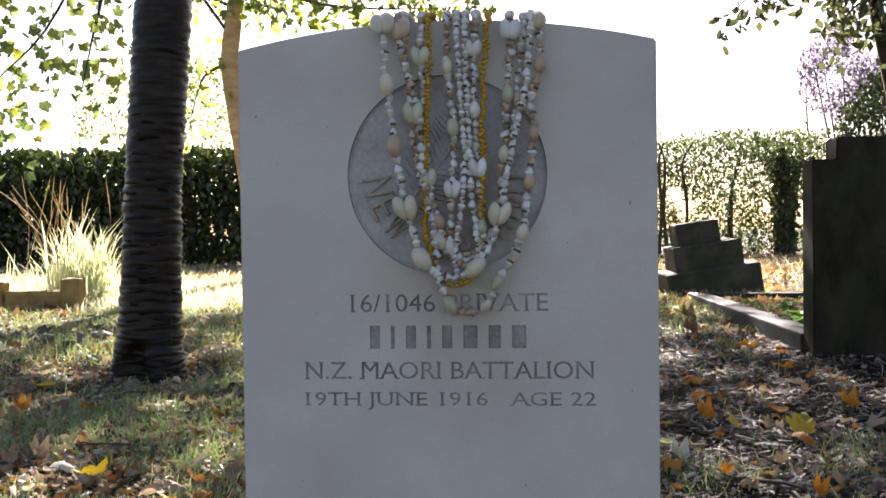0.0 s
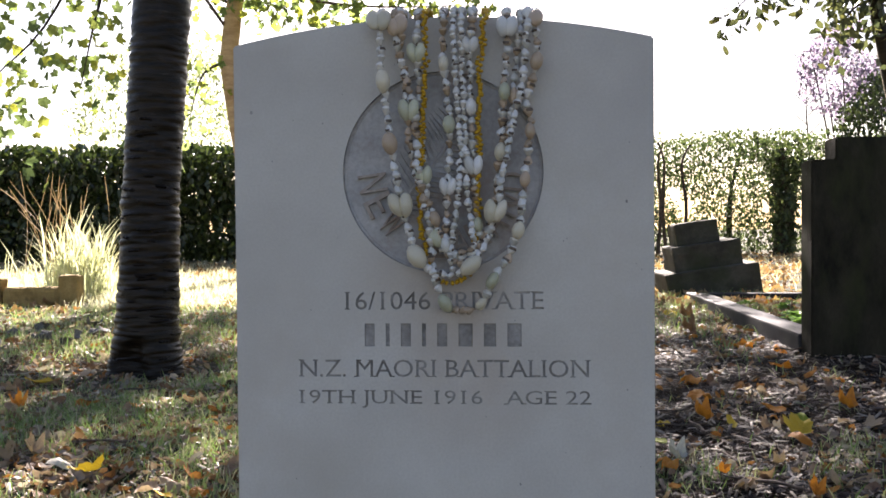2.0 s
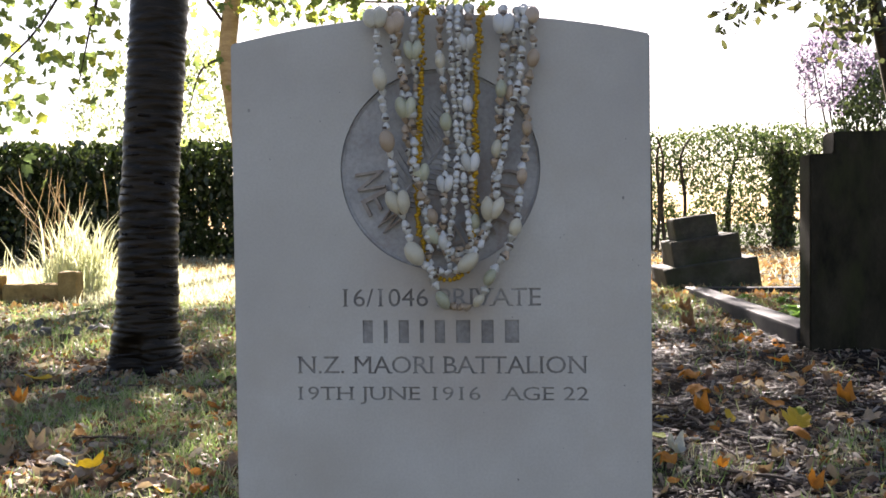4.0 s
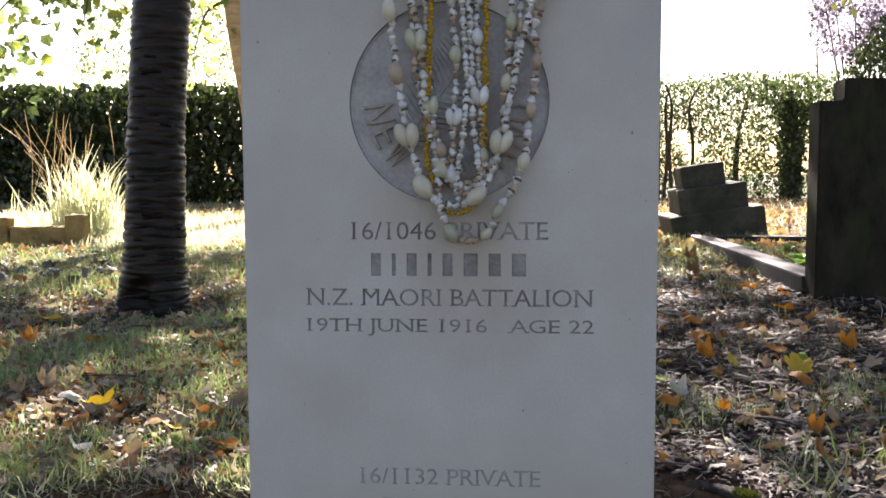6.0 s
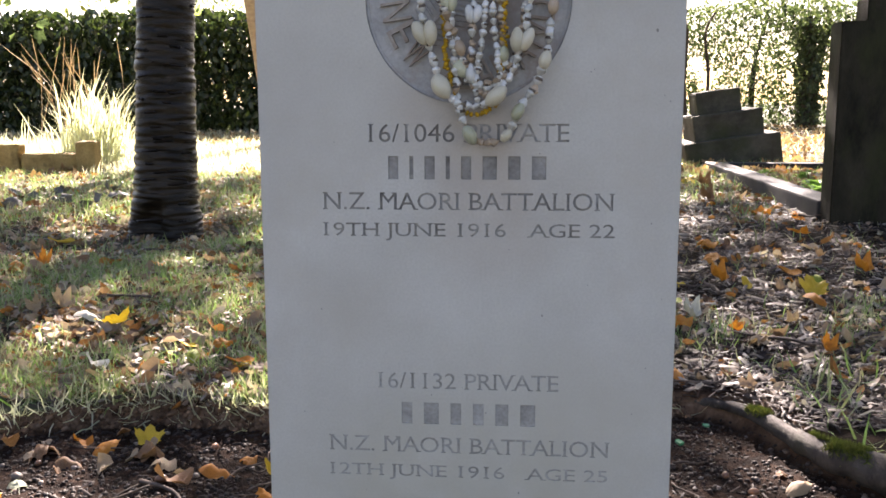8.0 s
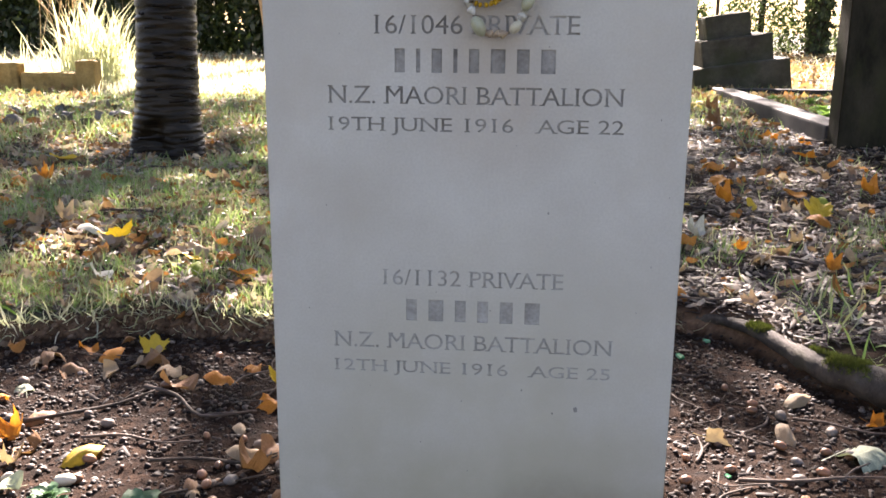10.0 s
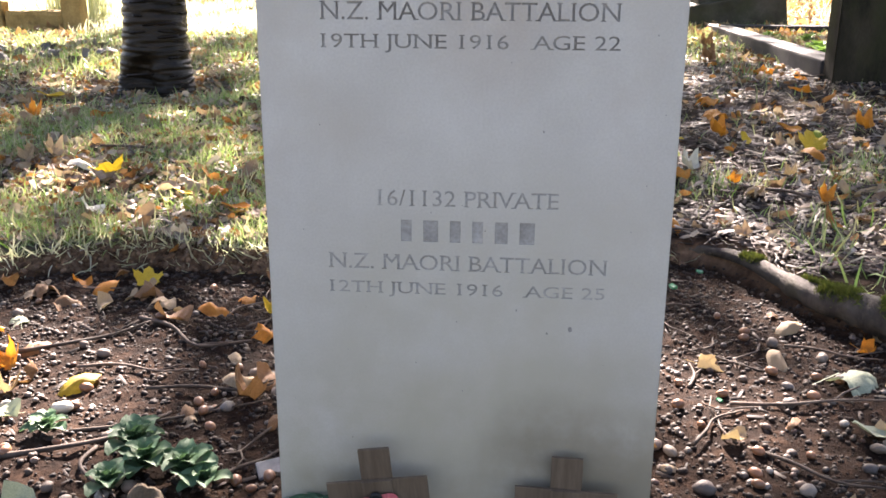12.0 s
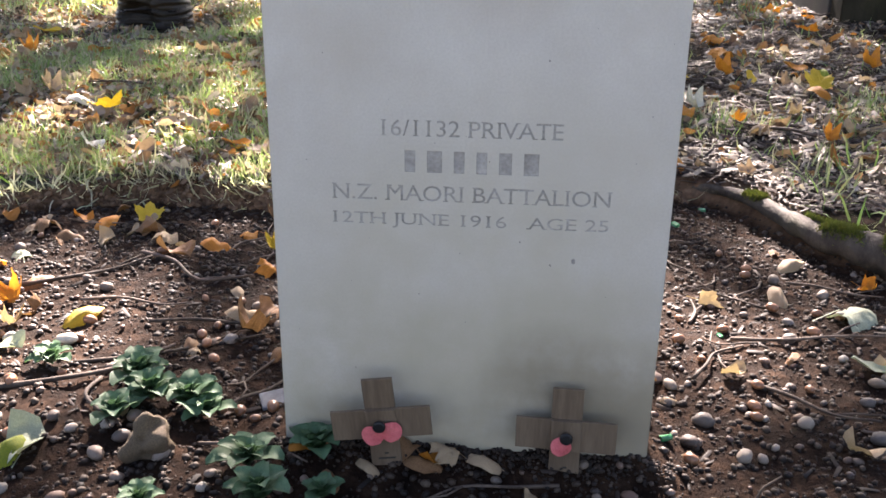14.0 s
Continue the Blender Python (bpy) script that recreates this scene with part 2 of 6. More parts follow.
MAPLE_SINGLE = surface("glare_paled_maple_leaf", (0, 0, 0), (1, 1, 1), 3, 60, 0.5, 0, 0.001, vary="object", tones=[(0.13, 0.18, 0.085), (0.18, 0.25, 0.10), (0.27, 0.33, 0.10), (0.42, 0.43, 0.08), (0.16, 0.22, 0.10), (0.22, 0.29, 0.10)], through_light=0.64)
GREY_SINGLE = surface("dull_single_leaf", (0, 0, 0), (1, 1, 1), 3, 60, 0.55, 0, 0.001, vary="object", tones=[(0.07, 0.085, 0.05), (0.10, 0.12, 0.06), (0.15, 0.15, 0.06)], through_light=0.3)
CHERRY_LEAF = surface("cherry_leaf", (0, 0, 0), (1, 1, 1), 3, 60, 0.5, 0, 0.001, vary="island", tones=[(0.06, 0.09, 0.02), (0.12, 0.13, 0.03), (0.20, 0.13, 0.03)], through_light=0.4)
GREY_LEAF = surface("dull_green_leaf", (0, 0, 0), (1, 1, 1), 3, 60, 0.55, 0, 0.001, vary="island", tones=[(0.07, 0.085, 0.05), (0.10, 0.12, 0.06), (0.15, 0.15, 0.06)], through_light=0.3)
PURPLE_LEAF = surface("mauve_leaf", (0, 0, 0), (1, 1, 1), 3, 60, 0.6, 0, 0.001, vary="island", tones=[(0.28, 0.21, 0.42), (0.36, 0.29, 0.50), (0.18, 0.18, 0.22), (0.30, 0.24, 0.44)], through_light=0.5)
# haze and glare of the sky put into the leaf colour
HAZE_LEAF = surface("haze_painted_leaf", (0, 0, 0), (1, 1, 1), 3, 60, 0.6, 0, 0.001, vary="island", tones=[(0.26, 0.31, 0.19), (0.34, 0.39, 0.25), (0.42, 0.45, 0.30)], through_light=0.55)
CARVED = surface("stained_raised_letter", (0.27, 0.20, 0.16), (0.44, 0.38, 0.33), 40, 260, 0.9, 0.4, 0.001)
WEED = surface("weed_leaf", (0.045, 0.115, 0.058), (0.13, 0.235, 0.125), 40, 200, 0.55, 0.3, 0.001, vary="object", amount=0.3, through_light=0.2)


def dead_leaf(name, dark, light, spots, clear=0.25):
    return surface(name, dark, light, 28, 160, 0.62, 0.6, 0.0015, spots, 45, (0.58, 0.7), vary="object", amount=0.25, through_light=clear)


ORANGE = dead_leaf("orange_leaf", (0.46, 0.155, 0.02), (0.66, 0.27, 0.035), (0.18, 0.07, 0.02))
GOLD = dead_leaf("yellow_leaf", (0.56, 0.36, 0.025), (0.72, 0.50, 0.05), (0.30, 0.15, 0.02))
BROWN = dead_leaf("brown_leaf", (0.17, 0.085, 0.04), (0.34, 0.18, 0.085), (0.085, 0.045, 0.025), 0.15)
TAN = dead_leaf("tan_leaf", (0.36, 0.245, 0.15), (0.54, 0.40, 0.26), (0.20, 0.12, 0.06), 0.15)
PALE = dead_leaf("pale_leaf_underside", (0.33, 0.37, 0.27), (0.50, 0.54, 0.40), (0.25, 0.28, 0.18), 0.15)
WHITISH = dead_leaf("bleached_leaf", (0.58, 0.55, 0.46), (0.74, 0.71, 0.62), (0.42, 0.36, 0.27), 0.2)
GREYED = dead_leaf("greyed_leaf", (0.07, 0.064, 0.058), (0.22, 0.205, 0.19), (0.045, 0.038, 0.032), 0.08)
LIME = dead_leaf("green_yellow_leaf", (0.16, 0.26, 0.025), (0.40, 0.40, 0.04), (0.12, 0.12, 0.02))
LITTER = surface("leaf_litter", (0, 0, 0), (1, 1, 1), 20, 120, 0.7, 0, 0.001, vary="island",
                 tones=[(0.15, 0.085, 0.055), (0.33, 0.22, 0.145), (0.46, 0.35, 0.26), (0.20, 0.10, 0.055), (0.64, 0.56, 0.47), (0.06, 0.038, 0.028), (0.44, 0.19, 0.05), (0.29, 0.19, 0.12), (0.52, 0.43, 0.35), (0.10, 0.06, 0.04)], through_light=0.25)
# lighter hedge leaf: light through the thin hedge is put into its tones
THIN_LEAF = surface("sun_toned_hedge_leaf", (0, 0, 0), (1, 1, 1), 3, 60, 0.38, 0, 0.001, vary="island", tones=[(0.035, 0.055, 0.026), (0.060, 0.090, 0.038), (0.095, 0.135, 0.050), (0.15, 0.18, 0.075), (0.045, 0.070, 0.032), (0.08, 0.115, 0.05)], through_light=0.36, spec=0.5)
# straw tones paled so that they carry the sun's glare on the ground
STRAW_GRASS = surface("sun_painted_straw_grass", (0, 0, 0), (1, 1, 1), 3, 60, 0.5, 0, 0.001, vary="island", tones=[(0.44, 0.45, 0.31), (0.60, 0.58, 0.47), (0.72, 0.68, 0.58), (0.55, 0.54, 0.41)], through_light=0.5)
CLOD = surface("earth_clod", (0, 0, 0), (1, 1, 1), 40, 260, 0.95, 0.4, 0.002, vary="island", spec=0.1, tones=[(0.05, 0.031, 0.020), (0.12, 0.076, 0.050), (0.19, 0.125, 0.085), (0.08, 0.05, 0.033), (0.25, 0.175, 0.125)])
BED_CHIPS = surface("dark_bed_chips", (0, 0, 0), (1, 1, 1), 30, 200, 0.7, 0, 0.001, vary="island", tones=[(0.010, 0.007, 0.005), (0.024, 0.016, 0.012), (0.050, 0.034, 0.026), (0.016, 0.010, 0.008), (0.10, 0.072, 0.055)])
CHIPS = surface("bark_chips", (0, 0, 0), (1, 1, 1), 30, 200, 0.62, 0, 0.001, vary="island",
                tones=[(0.014, 0.010, 0.008), (0.036, 0.025, 0.020), (0.085, 0.063, 0.052), (0.024, 0.016, 0.012), (0.16, 0.13, 0.11), (0.018, 0.013, 0.011), (0.09, 0.05, 0.033)], spec=0.25)
STRAW_BITS = surface("straw_bits", (0, 0, 0), (1, 1, 1), 30, 200, 0.6, 0, 0.001, vary="island", tones=[(0.05, 0.036, 0.028), (0.16, 0.12, 0.09), (0.34, 0.29, 0.23), (0.09, 0.065, 0.05), (0.48, 0.43, 0.36)], spec=0.3)
# the weed leaf again, with sunlight painted into a lighter green
PLOT_WEED = surface("sun_painted_weed_leaf", (0.12, 0.24, 0.05), (0.27, 0.42, 0.12), 40, 200, 0.5, 0.3, 0.001, vary="object", amount=0.3, through_light=0.4)


def ground_material():
    """Bare earth in the bed, thin turf in the field; the turf share lies in the sheet's own attribute."""
    m = bpy.data.materials.new("earth_and_turf")
    m.use_nodes = True
    nt = m.node_tree
    N, L = nt.nodes, nt.links.new
    bsdf, co = N["Principled BSDF"], N.new("ShaderNodeTexCoord")

    def noise_ramp(s, stops, detail=8.0):
        n, r = N.new("ShaderNodeTexNoise"), N.new("ShaderNodeValToRGB")
        n.inputs["Scale"].default_value, n.inputs["Detail"].default_value, n.inputs["Roughness"].default_value = s, detail, 0.7
        L(co.outputs["Object"], n.inputs["Vector"])
        while len(r.color_ramp.elements) < len(stops):
            r.color_ramp.elements.new(0.5)
        for e, (p, c) in zip(r.color_ramp.elements, stops):
            e.position, e.color = p, (*c, 1)
        L(n.outputs["Fac"], r.inputs[0])
        return n.outputs["Fac"], r.outputs[0]

    fine, soil = noise_ramp(30, [(0.30, (0.006, 0.0035, 0.0024)), (0.5, (0.022, 0.0118, 0.0075)), (0.70, (0.070, 0.040, 0.025))])
    _, turf = noise_ramp(9, [(0.25, (0.026, 0.021, 0.015)), (0.45, (0.080, 0.066, 0.050)), (0.6, (0.075, 0.090, 0.046)), (0.75, (0.17, 0.145, 0.115))])
    coarse, patch = noise_ramp(2.2, [(0.35, (0.72, 0.7, 0.68)), (0.65, (1, 1, 1))])
    at = N.new("ShaderNodeAttribute")
    at.attribute_name = "turf"
    mx, mu = N.new("ShaderNodeMix"), N.new("ShaderNodeMix")
    mx.data_type = mu.data_type = "RGBA"
    mu.blend_type = "MULTIPLY"
    mu.inputs[0].default_value = 1.0
    L(at.outputs["Fac"], mx.inputs[0])
    L(soil, mx.inputs[6]), L(turf, mx.inputs[7])
    lip, clay = N.new("ShaderNodeAttribute"), N.new("ShaderNodeMix")
    lip.attribute_name = "lip"
    clay.data_type = "RGBA"
    _, earth = noise_ramp(24, [(0.3, (0.09, 0.055, 0.037)), (0.52, (0.20, 0.128, 0.085)), (0.7, (0.31, 0.215, 0.15))])
    L(lip.outputs["Fac"], clay.inputs[0]), L(mx.outputs[2], clay.inputs[6]), L(earth, clay.inputs[7])
    L(clay.outputs[2], mu.inputs[6]), L(patch, mu.inputs[7])
    L(mu.outputs[2], bsdf.inputs["Base Color"])
    bsdf.inputs["Roughness"].default_value = 0.95
    bsdf.inputs["Specular IOR Level"].default_value = 0.08
    bp = N.new("ShaderNodeBump")
    bp.inputs["Strength"].default_value, bp.inputs["Distance"].default_value = 1.0, 0.018
    L(fine, bp.inputs["Height"])
    L(bp.outputs[0], bsdf.inputs["Normal"])
    return m


GROUND = ground_material()

# ---- tools ----
rng = random.Random(7)
nrg = np.random.default_rng(11)


def bulk(name, V, F, material):
    """A mesh from arrays: vertices and triangles."""
    V, F = np.asarray(V, np.float32).reshape(-1, 3), np.asarray(F, np.int32).reshape(-1, 3)
    me = bpy.data.meshes.new(name)
    me.vertices.add(len(V))
    me.vertices.foreach_set("co", V.ravel())
    me.loops.add(F.size)
    me.loops.foreach_set("vertex_index", F.ravel())
    me.polygons.add(len(F))
    me.polygons.foreach_set("loop_start", np.arange(0, F.size, 3, dtype=np.int32))
    me.update(calc_edges=True)
    me.materials.append(material)
    return me


def repeat(template, mats):
    """Copies of a template (V, F) at an array of 4 x 4 poses, in one pair of arrays."""
    V, F = template
    V, F, mats = np.asarray(V, float), np.asarray(F, int), np.asarray(mats, float)
    out = np.einsum("nij,vj->nvi", mats[:, :3, :3], V) + mats[:, None, :3, 3]
    faces = F[None] + (np.arange(len(mats)) * len(V))[:, None, None]
    return out.reshape(-1, 3), faces.reshape(-1, 3)


def gather(pairs):
    vs, fs, n = [], [], 0
    for v, f in pairs:
        vs.append(v), fs.append(f + n)
        n += len(v)
    return np.concatenate(vs), np.concatenate(fs)


def poses(places, scales, tilt=0.4, lie=True):
    """Random turns at places; lie: roughly flat, turned about the vertical and tipped a little."""
    n = len(places)
    yaw = nrg.uniform(0, 2 * math.pi, n)
    if lie:
        ax, ay = nrg.normal(0, tilt, n), nrg.normal(0, tilt, n)
    else:
        ax, ay = nrg.uniform(0, 2 * math.pi, n), nrg.uniform(0, 2 * math.pi, n)
    cz, sz, cx, sx, cy, sy = np.cos(yaw), np.sin(yaw), np.cos(ax), np.sin(ax), np.cos(ay), np.sin(ay)
    o, z = np.ones(n), np.zeros(n)
    Rz = np.stack([np.stack([cz, -sz, z], 1), np.stack([sz, cz, z], 1), np.stack([z, z, o], 1)], 1)
    Rx = np.stack([np.stack([o, z, z], 1), np.stack([z, cx, -sx], 1), np.stack([z, sx, cx], 1)], 1)
    Ry = np.stack([np.stack([cy, z, sy], 1), np.stack([z, o, z], 1), np.stack([-sy, z, cy], 1)], 1)
    M = np.zeros((n, 4, 4))
    M[:, :3, :3] = np.einsum("nij,njk,nkl->nil", Rz, Rx, Ry) * np.asarray(scales).reshape(-1, 1, 1)
    M[:, :3, 3] = places
    M[:, 3, 3] = 1
    return M


def part(name, bm, material, parent=None, label="", smooth=False):
    me = bm if isinstance(bm, bpy.types.Mesh) else bpy.data.meshes.new(name)
    if not isinstance(bm, bpy.types.Mesh):
        bmesh.ops.recalc_face_normals(bm, faces=bm.faces)
        bm.to_mesh(me)
        bm.free()
    if material and not me.materials:
        me.materials.append(material)
    if smooth:
        me.polygons.foreach_set("use_smooth", [True] * len(me.polygons))
    ob = new(name, me)
    if parent:
        ob.parent = parent
    return tagged(ob, label)


def empty(name, m, label, category, group="", kind=""):
    ob = new(name)
    ob.empty_display_size = 0.05
    ob.matrix_world = m
    return tagged(ob, label, category, group, kind)


def block(size, at=(0, 0, 0), bevel=0.004, turn=None, wobble=0.0, cuts=0, seed=0):
    bm = bmesh.new()
    bmesh.ops.create_cube(bm, size=1.0)
    bmesh.ops.scale(bm, vec=size, verts=bm.verts)
    if bevel:
        bmesh.ops.bevel(bm, geom=bm.edges[:], offset=bevel, segments=2, affect="EDGES", profile=0.6)
    if cuts:
        bmesh.ops.subdivide_edges(bm, edges=bm.edges[:], cuts=cuts, use_grid_fill=True)
    if wobble:
        for v in bm.verts:
            v.co += noise.noise_vector(v.co * 9 + Vector((seed, 0, 0))) * wobble
    if turn:
        bmesh.ops.transform(bm, matrix=turn, verts=bm.verts)
    bmesh.ops.translate(bm, vec=at, verts=bm.verts)
    return bm


def prism(outline, y0, y1, bevel=0.0):
    """An outline in x and z, given depth along y."""
    bm = bmesh.new()
    a = [bm.verts.new((x, y0, z)) for x, z in outline]
    f = bm.faces.new(a)
    g = bmesh.ops.extrude_face_region(bm, geom=[f])
    bmesh.ops.translate(bm, vec=(0, y1 - y0, 0), verts=[e for e in g["geom"] if isinstance(e, bmesh.types.BMVert)])
    bmesh.ops.recalc_face_normals(bm, faces=bm.faces)
    if bevel:
        bmesh.ops.bevel(bm, geom=[e for e in bm.edges if e.calc_face_angle(0) > 0.4], offset=bevel, segments=2, affect="EDGES")
    return bm


def smooth_path(points, n):
    """Points along a Catmull-Rom curve, evenly by parameter."""
    P = [Vector(p) for p in points]
    P = [P[0] * 2 - P[1]] + P + [P[-1] * 2 - P[-2]]
    out = []
    for k in range(n + 1):
        u = k / n * (len(P) - 3)
        i = min(int(u), len(P) - 4)
        f = u - i
        a, b, c, d = P[i:i + 4]
        out.append(0.5 * ((2 * b) + (c - a) * f + (2 * a - 5 * b + 4 * c - d) * f * f + (3 * b - a - 3 * c + d) * f ** 3))
    return out


def tube(points, radii, sides=8, rough=0.0, seed=0.0, bm=None):
    """A tapered limb along points, with an uneven skin."""
    bm = bm or bmesh.new()
    rings, n = [], len(points)
    ref = Vector((0.3, 0.9, 0.2))
    for i, p in enumerate(points):
        d = (points[min(i + 1, n - 1)] - points[max(i - 1, 0)]).normalized()
        u = d.cross(ref).normalized()
        w = d.cross(u)
        ring = []
        for k in range(sides):
            a = 2 * math.pi * k / sides
            q = u * math.cos(a) + w * math.sin(a)
            r = radii[i]
            r *= 1 + rough * noise.noise(Vector((q.x * 1.7 + seed, q.y * 1.7, i * 0.35 + q.z)))
            ring.append(bm.verts.new(p + q * r))
        rings.append(ring)
    for a, b in zip(rings, rings[1:]):
        for k in range(sides):
            bm.faces.new((a[k], a[(k + 1) % sides], b[(k + 1) % sides], b[k]))
    bm.faces.new(rings[0][::-1]), bm.faces.new(rings[-1])
    return bm


def maple_outline(n_lobe=5, notch=0.58, jag=0.0, r=None):
    """The outline of a palmate leaf, from the stalk round, in a unit circle."""
    pts = [(0.0, -0.28)]
    angles = [-58, -2, 90 - 36, 90, 90 + 36, 182, 238] if n_lobe == 7 else [-28, 34, 90, 146, 208]
    tips = {5: [0.58, 0.86, 1.05, 0.86, 0.58], 7: [0.5, 0.8, 0.95, 1.0, 0.95, 0.8, 0.5]}[n_lobe]
    for i, (a, t) in enumerate(zip(angles, tips)):
        for da, k in ((-15, 0.80), (-5, 0.86), (0, 1.0), (5, 0.86), (15, 0.80)):
            j = 1 + (r.uniform(-jag, jag) if r else 0)
            pts.append((t * k * j * math.cos(radians(a + da)), t * k * j * math.sin(radians(a + da))))
        if i < len(angles) - 1:
            m = (a + angles[i + 1]) / 2
            pts.append((notch * math.cos(radians(m)), notch * math.sin(radians(m))))
    return pts


def leaf_template(kind, curl, seed, fold=0.0, stalk=True):
    """A curled leaf of unit size as (V, F): palmate, oval or a plain flake."""
    r = random.Random(seed)
    if kind == "maple":
        out = maple_outline(5, 0.54, 0.10, r)
    elif kind == "oval":
        out = [(0.42 * math.sin(a) * (1 + 0.1 * r.uniform(-1, 1)), -math.cos(a)) for a in [2 * math.pi * k / 12 for k in range(12)]]
    else:
        out = [(0.55 * math.cos(a) * r.uniform(0.7, 1.1), 0.8 * math.sin(a) * r.uniform(0.7, 1.1)) for a in [2 * math.pi * k / 6 for k in range(6)]]
    V, F = [(0, 0, 0)], []
    n = len(out)
    for s in (0.4, 0.72, 1.0):
        for x, y in out:
            V.append((x * s, y * s, 0))
    for k in range(n):
        a, b = 1 + k, 1 + (k + 1) % n
        F += [(0, a, b), (a, a + n, b + n), (a, b + n, b), (a + n, a + 2 * n, b + 2 * n), (a + n, b + 2 * n, b + n)]
    bend, tw, ph = r.uniform(0.5, 1.2) * curl, r.uniform(-0.6, 0.6) * curl, r.uniform(0, 6)
    W = []
    for x, y, z in V:
        rr = x * x + y * y
        z = bend * 0.5 * (y * y * 0.6 + x * x) + tw * x * y + fold * abs(x) + 0.13 * curl * math.sin(4 * x + 3 * y + ph) * rr + 0.15 * curl * noise.noise(Vector((x * 3.0 + seed, y * 3.0, ph))) + 0.05 * curl * noise.noise(Vector((x * 7 + seed, y * 7, ph)))
        W.append((x * (1 - 0.12 * curl * rr), y * (1 - 0.12 * curl * rr), z))
    if stalk:
        i = len(W)
        W += [(0.015, -0.25, 0), (-0.015, -0.25, 0), (0.03, -0.9, 0.10 * curl + 0.02), (0.0, -0.9, 0.10 * curl + 0.02)]
        F += [(i, i + 1, i + 2), (i + 1, i + 3, i + 2)]
    return np.array(W), np.array(F)


def smoothstep(a, b, x):
    t = min(1.0, max(0.0, (x - a) / (b - a)))
    return t * t * (3 - 2 * t)


# ---- ground ----
ROOT_LINE = [(0.29, 1.00, -0.014), (0.375, 0.985, -0.003), (0.456, 0.918, 0.004), (0.497, 0.840, 0.006), (0.526, 0.752, 0.006), (0.555, 0.684, 0.006), (0.595, 0.634, 0.006), (0.640, 0.585, 0.004), (0.72, 0.50, 0.0), (0.90, 0.35, -0.01)]


def root_x(y):
    """The line of the surface root, which bounds the bed: x as a function of y."""
    return float(np.interp(y, [p[1] for p in reversed(ROOT_LINE)], [p[0] for p in reversed(ROOT_LINE)]))


def bed_share(x, y):
    """1 in the sunken bed of bare earth, 0 in the field."""
    lip = 0.80 + 0.05 * noise.noise(Vector((x * 2.4, 3.1, 0))) + 0.022 * noise.noise(Vector((x * 11, 9.1, 0))) + 0.014 * noise.noise(Vector((x * 31, 2.1, y * 9))) - 0.13 * smoothstep(-0.7, -1.2, x) + 0.16 * smoothstep(-0.1, 0.35, x)
    back = 1 - smoothstep(lip - 0.016, lip + 0.018, y)
    side = 1 - smoothstep(-0.02, 0.05, x - root_x(y))
    ends = smoothstep(-1.45, -1.30, x) * smoothstep(-0.62, -0.50, y)
    return back * side * ends


def ground_z(x, y):
    field = 0.022 + 0.040 * min(max(y - 0.9, -0.4), 1.9) + 0.008 * max(0.0, min(y, 15) - 2.8)
    field += 0.012 * noise.noise(Vector((x * 0.9, y * 0.9, 2.0))) + 0.008 * noise.noise(Vector((x * 4, y * 4, 5.0)))
    field -= 0.048 * math.exp(-((x + 1.43) ** 2 + (y - 2.65) ** 2) / 0.30)
    field += 0.012 * smoothstep(0.2, 1.0, x) - 0.3 * smoothstep(17, 30, y) - 3.0 * smoothstep(25, 90, y)
    field -= 0.055 * smoothstep(-1.2, -3.0, x) * smoothstep(2.5, 5.0, y)
    bed = -0.030 + 0.006 * noise.noise(Vector((x * 5, y * 5, 1.0))) + 0.005 * noise.noise(Vector((x * 17, y * 17, 4.0))) + 0.004 * noise.noise(Vector((x * 41, y * 41, 9.0)))
    bed += 0.020 * math.exp(-(max(0.0, abs(x) - 0.19) ** 2 + max(0.0, -y) ** 2 + max(0.0, y - 0.08) ** 2) / 0.0011)
    k = bed_share(x, y)
    return bed * k + field * (1 - k)


def mulch_share(x, y):
    """The right of the stone is mulch with little grass."""
    m = smoothstep(0.0, 0.35, x - 0.10 * (y - 1)) * (1 - smoothstep(3.2, 4.8, y)) * (1 - smoothstep(2.4, 3.4, x)) * smoothstep(-0.5, 0.3, y)
    return m * (0.60 + 0.40 * smoothstep(-0.45, -0.10, noise.noise(Vector((x * 2.6, y * 2.6, 7)))))


def axis_lines(fine, steps):
    """Grid lines: fine steps in the middle stretch, growing outward."""
    a, b, s = fine
    inner = list(np.arange(a, b, s))
    out_hi, v, d = [], b, s
    while v < steps[1]:
        out_hi.append(v)
        d *= 1.13
        v += d
    out_lo, v, d = [], a, s
    while v > steps[0]:
        d *= 1.13
        v -= d
        out_lo.append(v)
    return out_lo[::-1] + inner + out_hi


gx, gy = axis_lines((-1.15, 1.15, 0.016), (-900, 900)), axis_lines((-0.35, 1.25, 0.010), (-900, 1500))
GV = [(x, y, ground_z(x, y)) for y in gy for x in gx]
nx = len(gx)
GF = []
for j in range(len(gy) - 1):
    for i in range(nx - 1):
        a = j * nx + i
        GF += [(a, a + 1, a + nx + 1), (a, a + nx + 1, a + nx)]
gm = bulk("ground", GV, GF, GROUND)
turf = gm.attributes.new("turf", "FLOAT", "POINT")
shares = [bed_share(x, y) for x, y, _ in GV]
turf.data.foreach_set("value", np.array([(1 - k) * (1 - 0.92 * mulch_share(x, y)) for k, (x, y, _) in zip(shares, GV)], np.float32))
lips = gm.attributes.new("lip", "FLOAT", "POINT")
lips.data.foreach_set("value", np.array([min(1.0, 5.0 * k * (1 - k)) for k in shares], np.float32))
gm.polygons.foreach_set("use_smooth", [True] * len(gm.polygons))
tagged(new("ground", gm), "dark bare earth bed sunk into thin leaf-strewn turf", "ground", kind="structure")

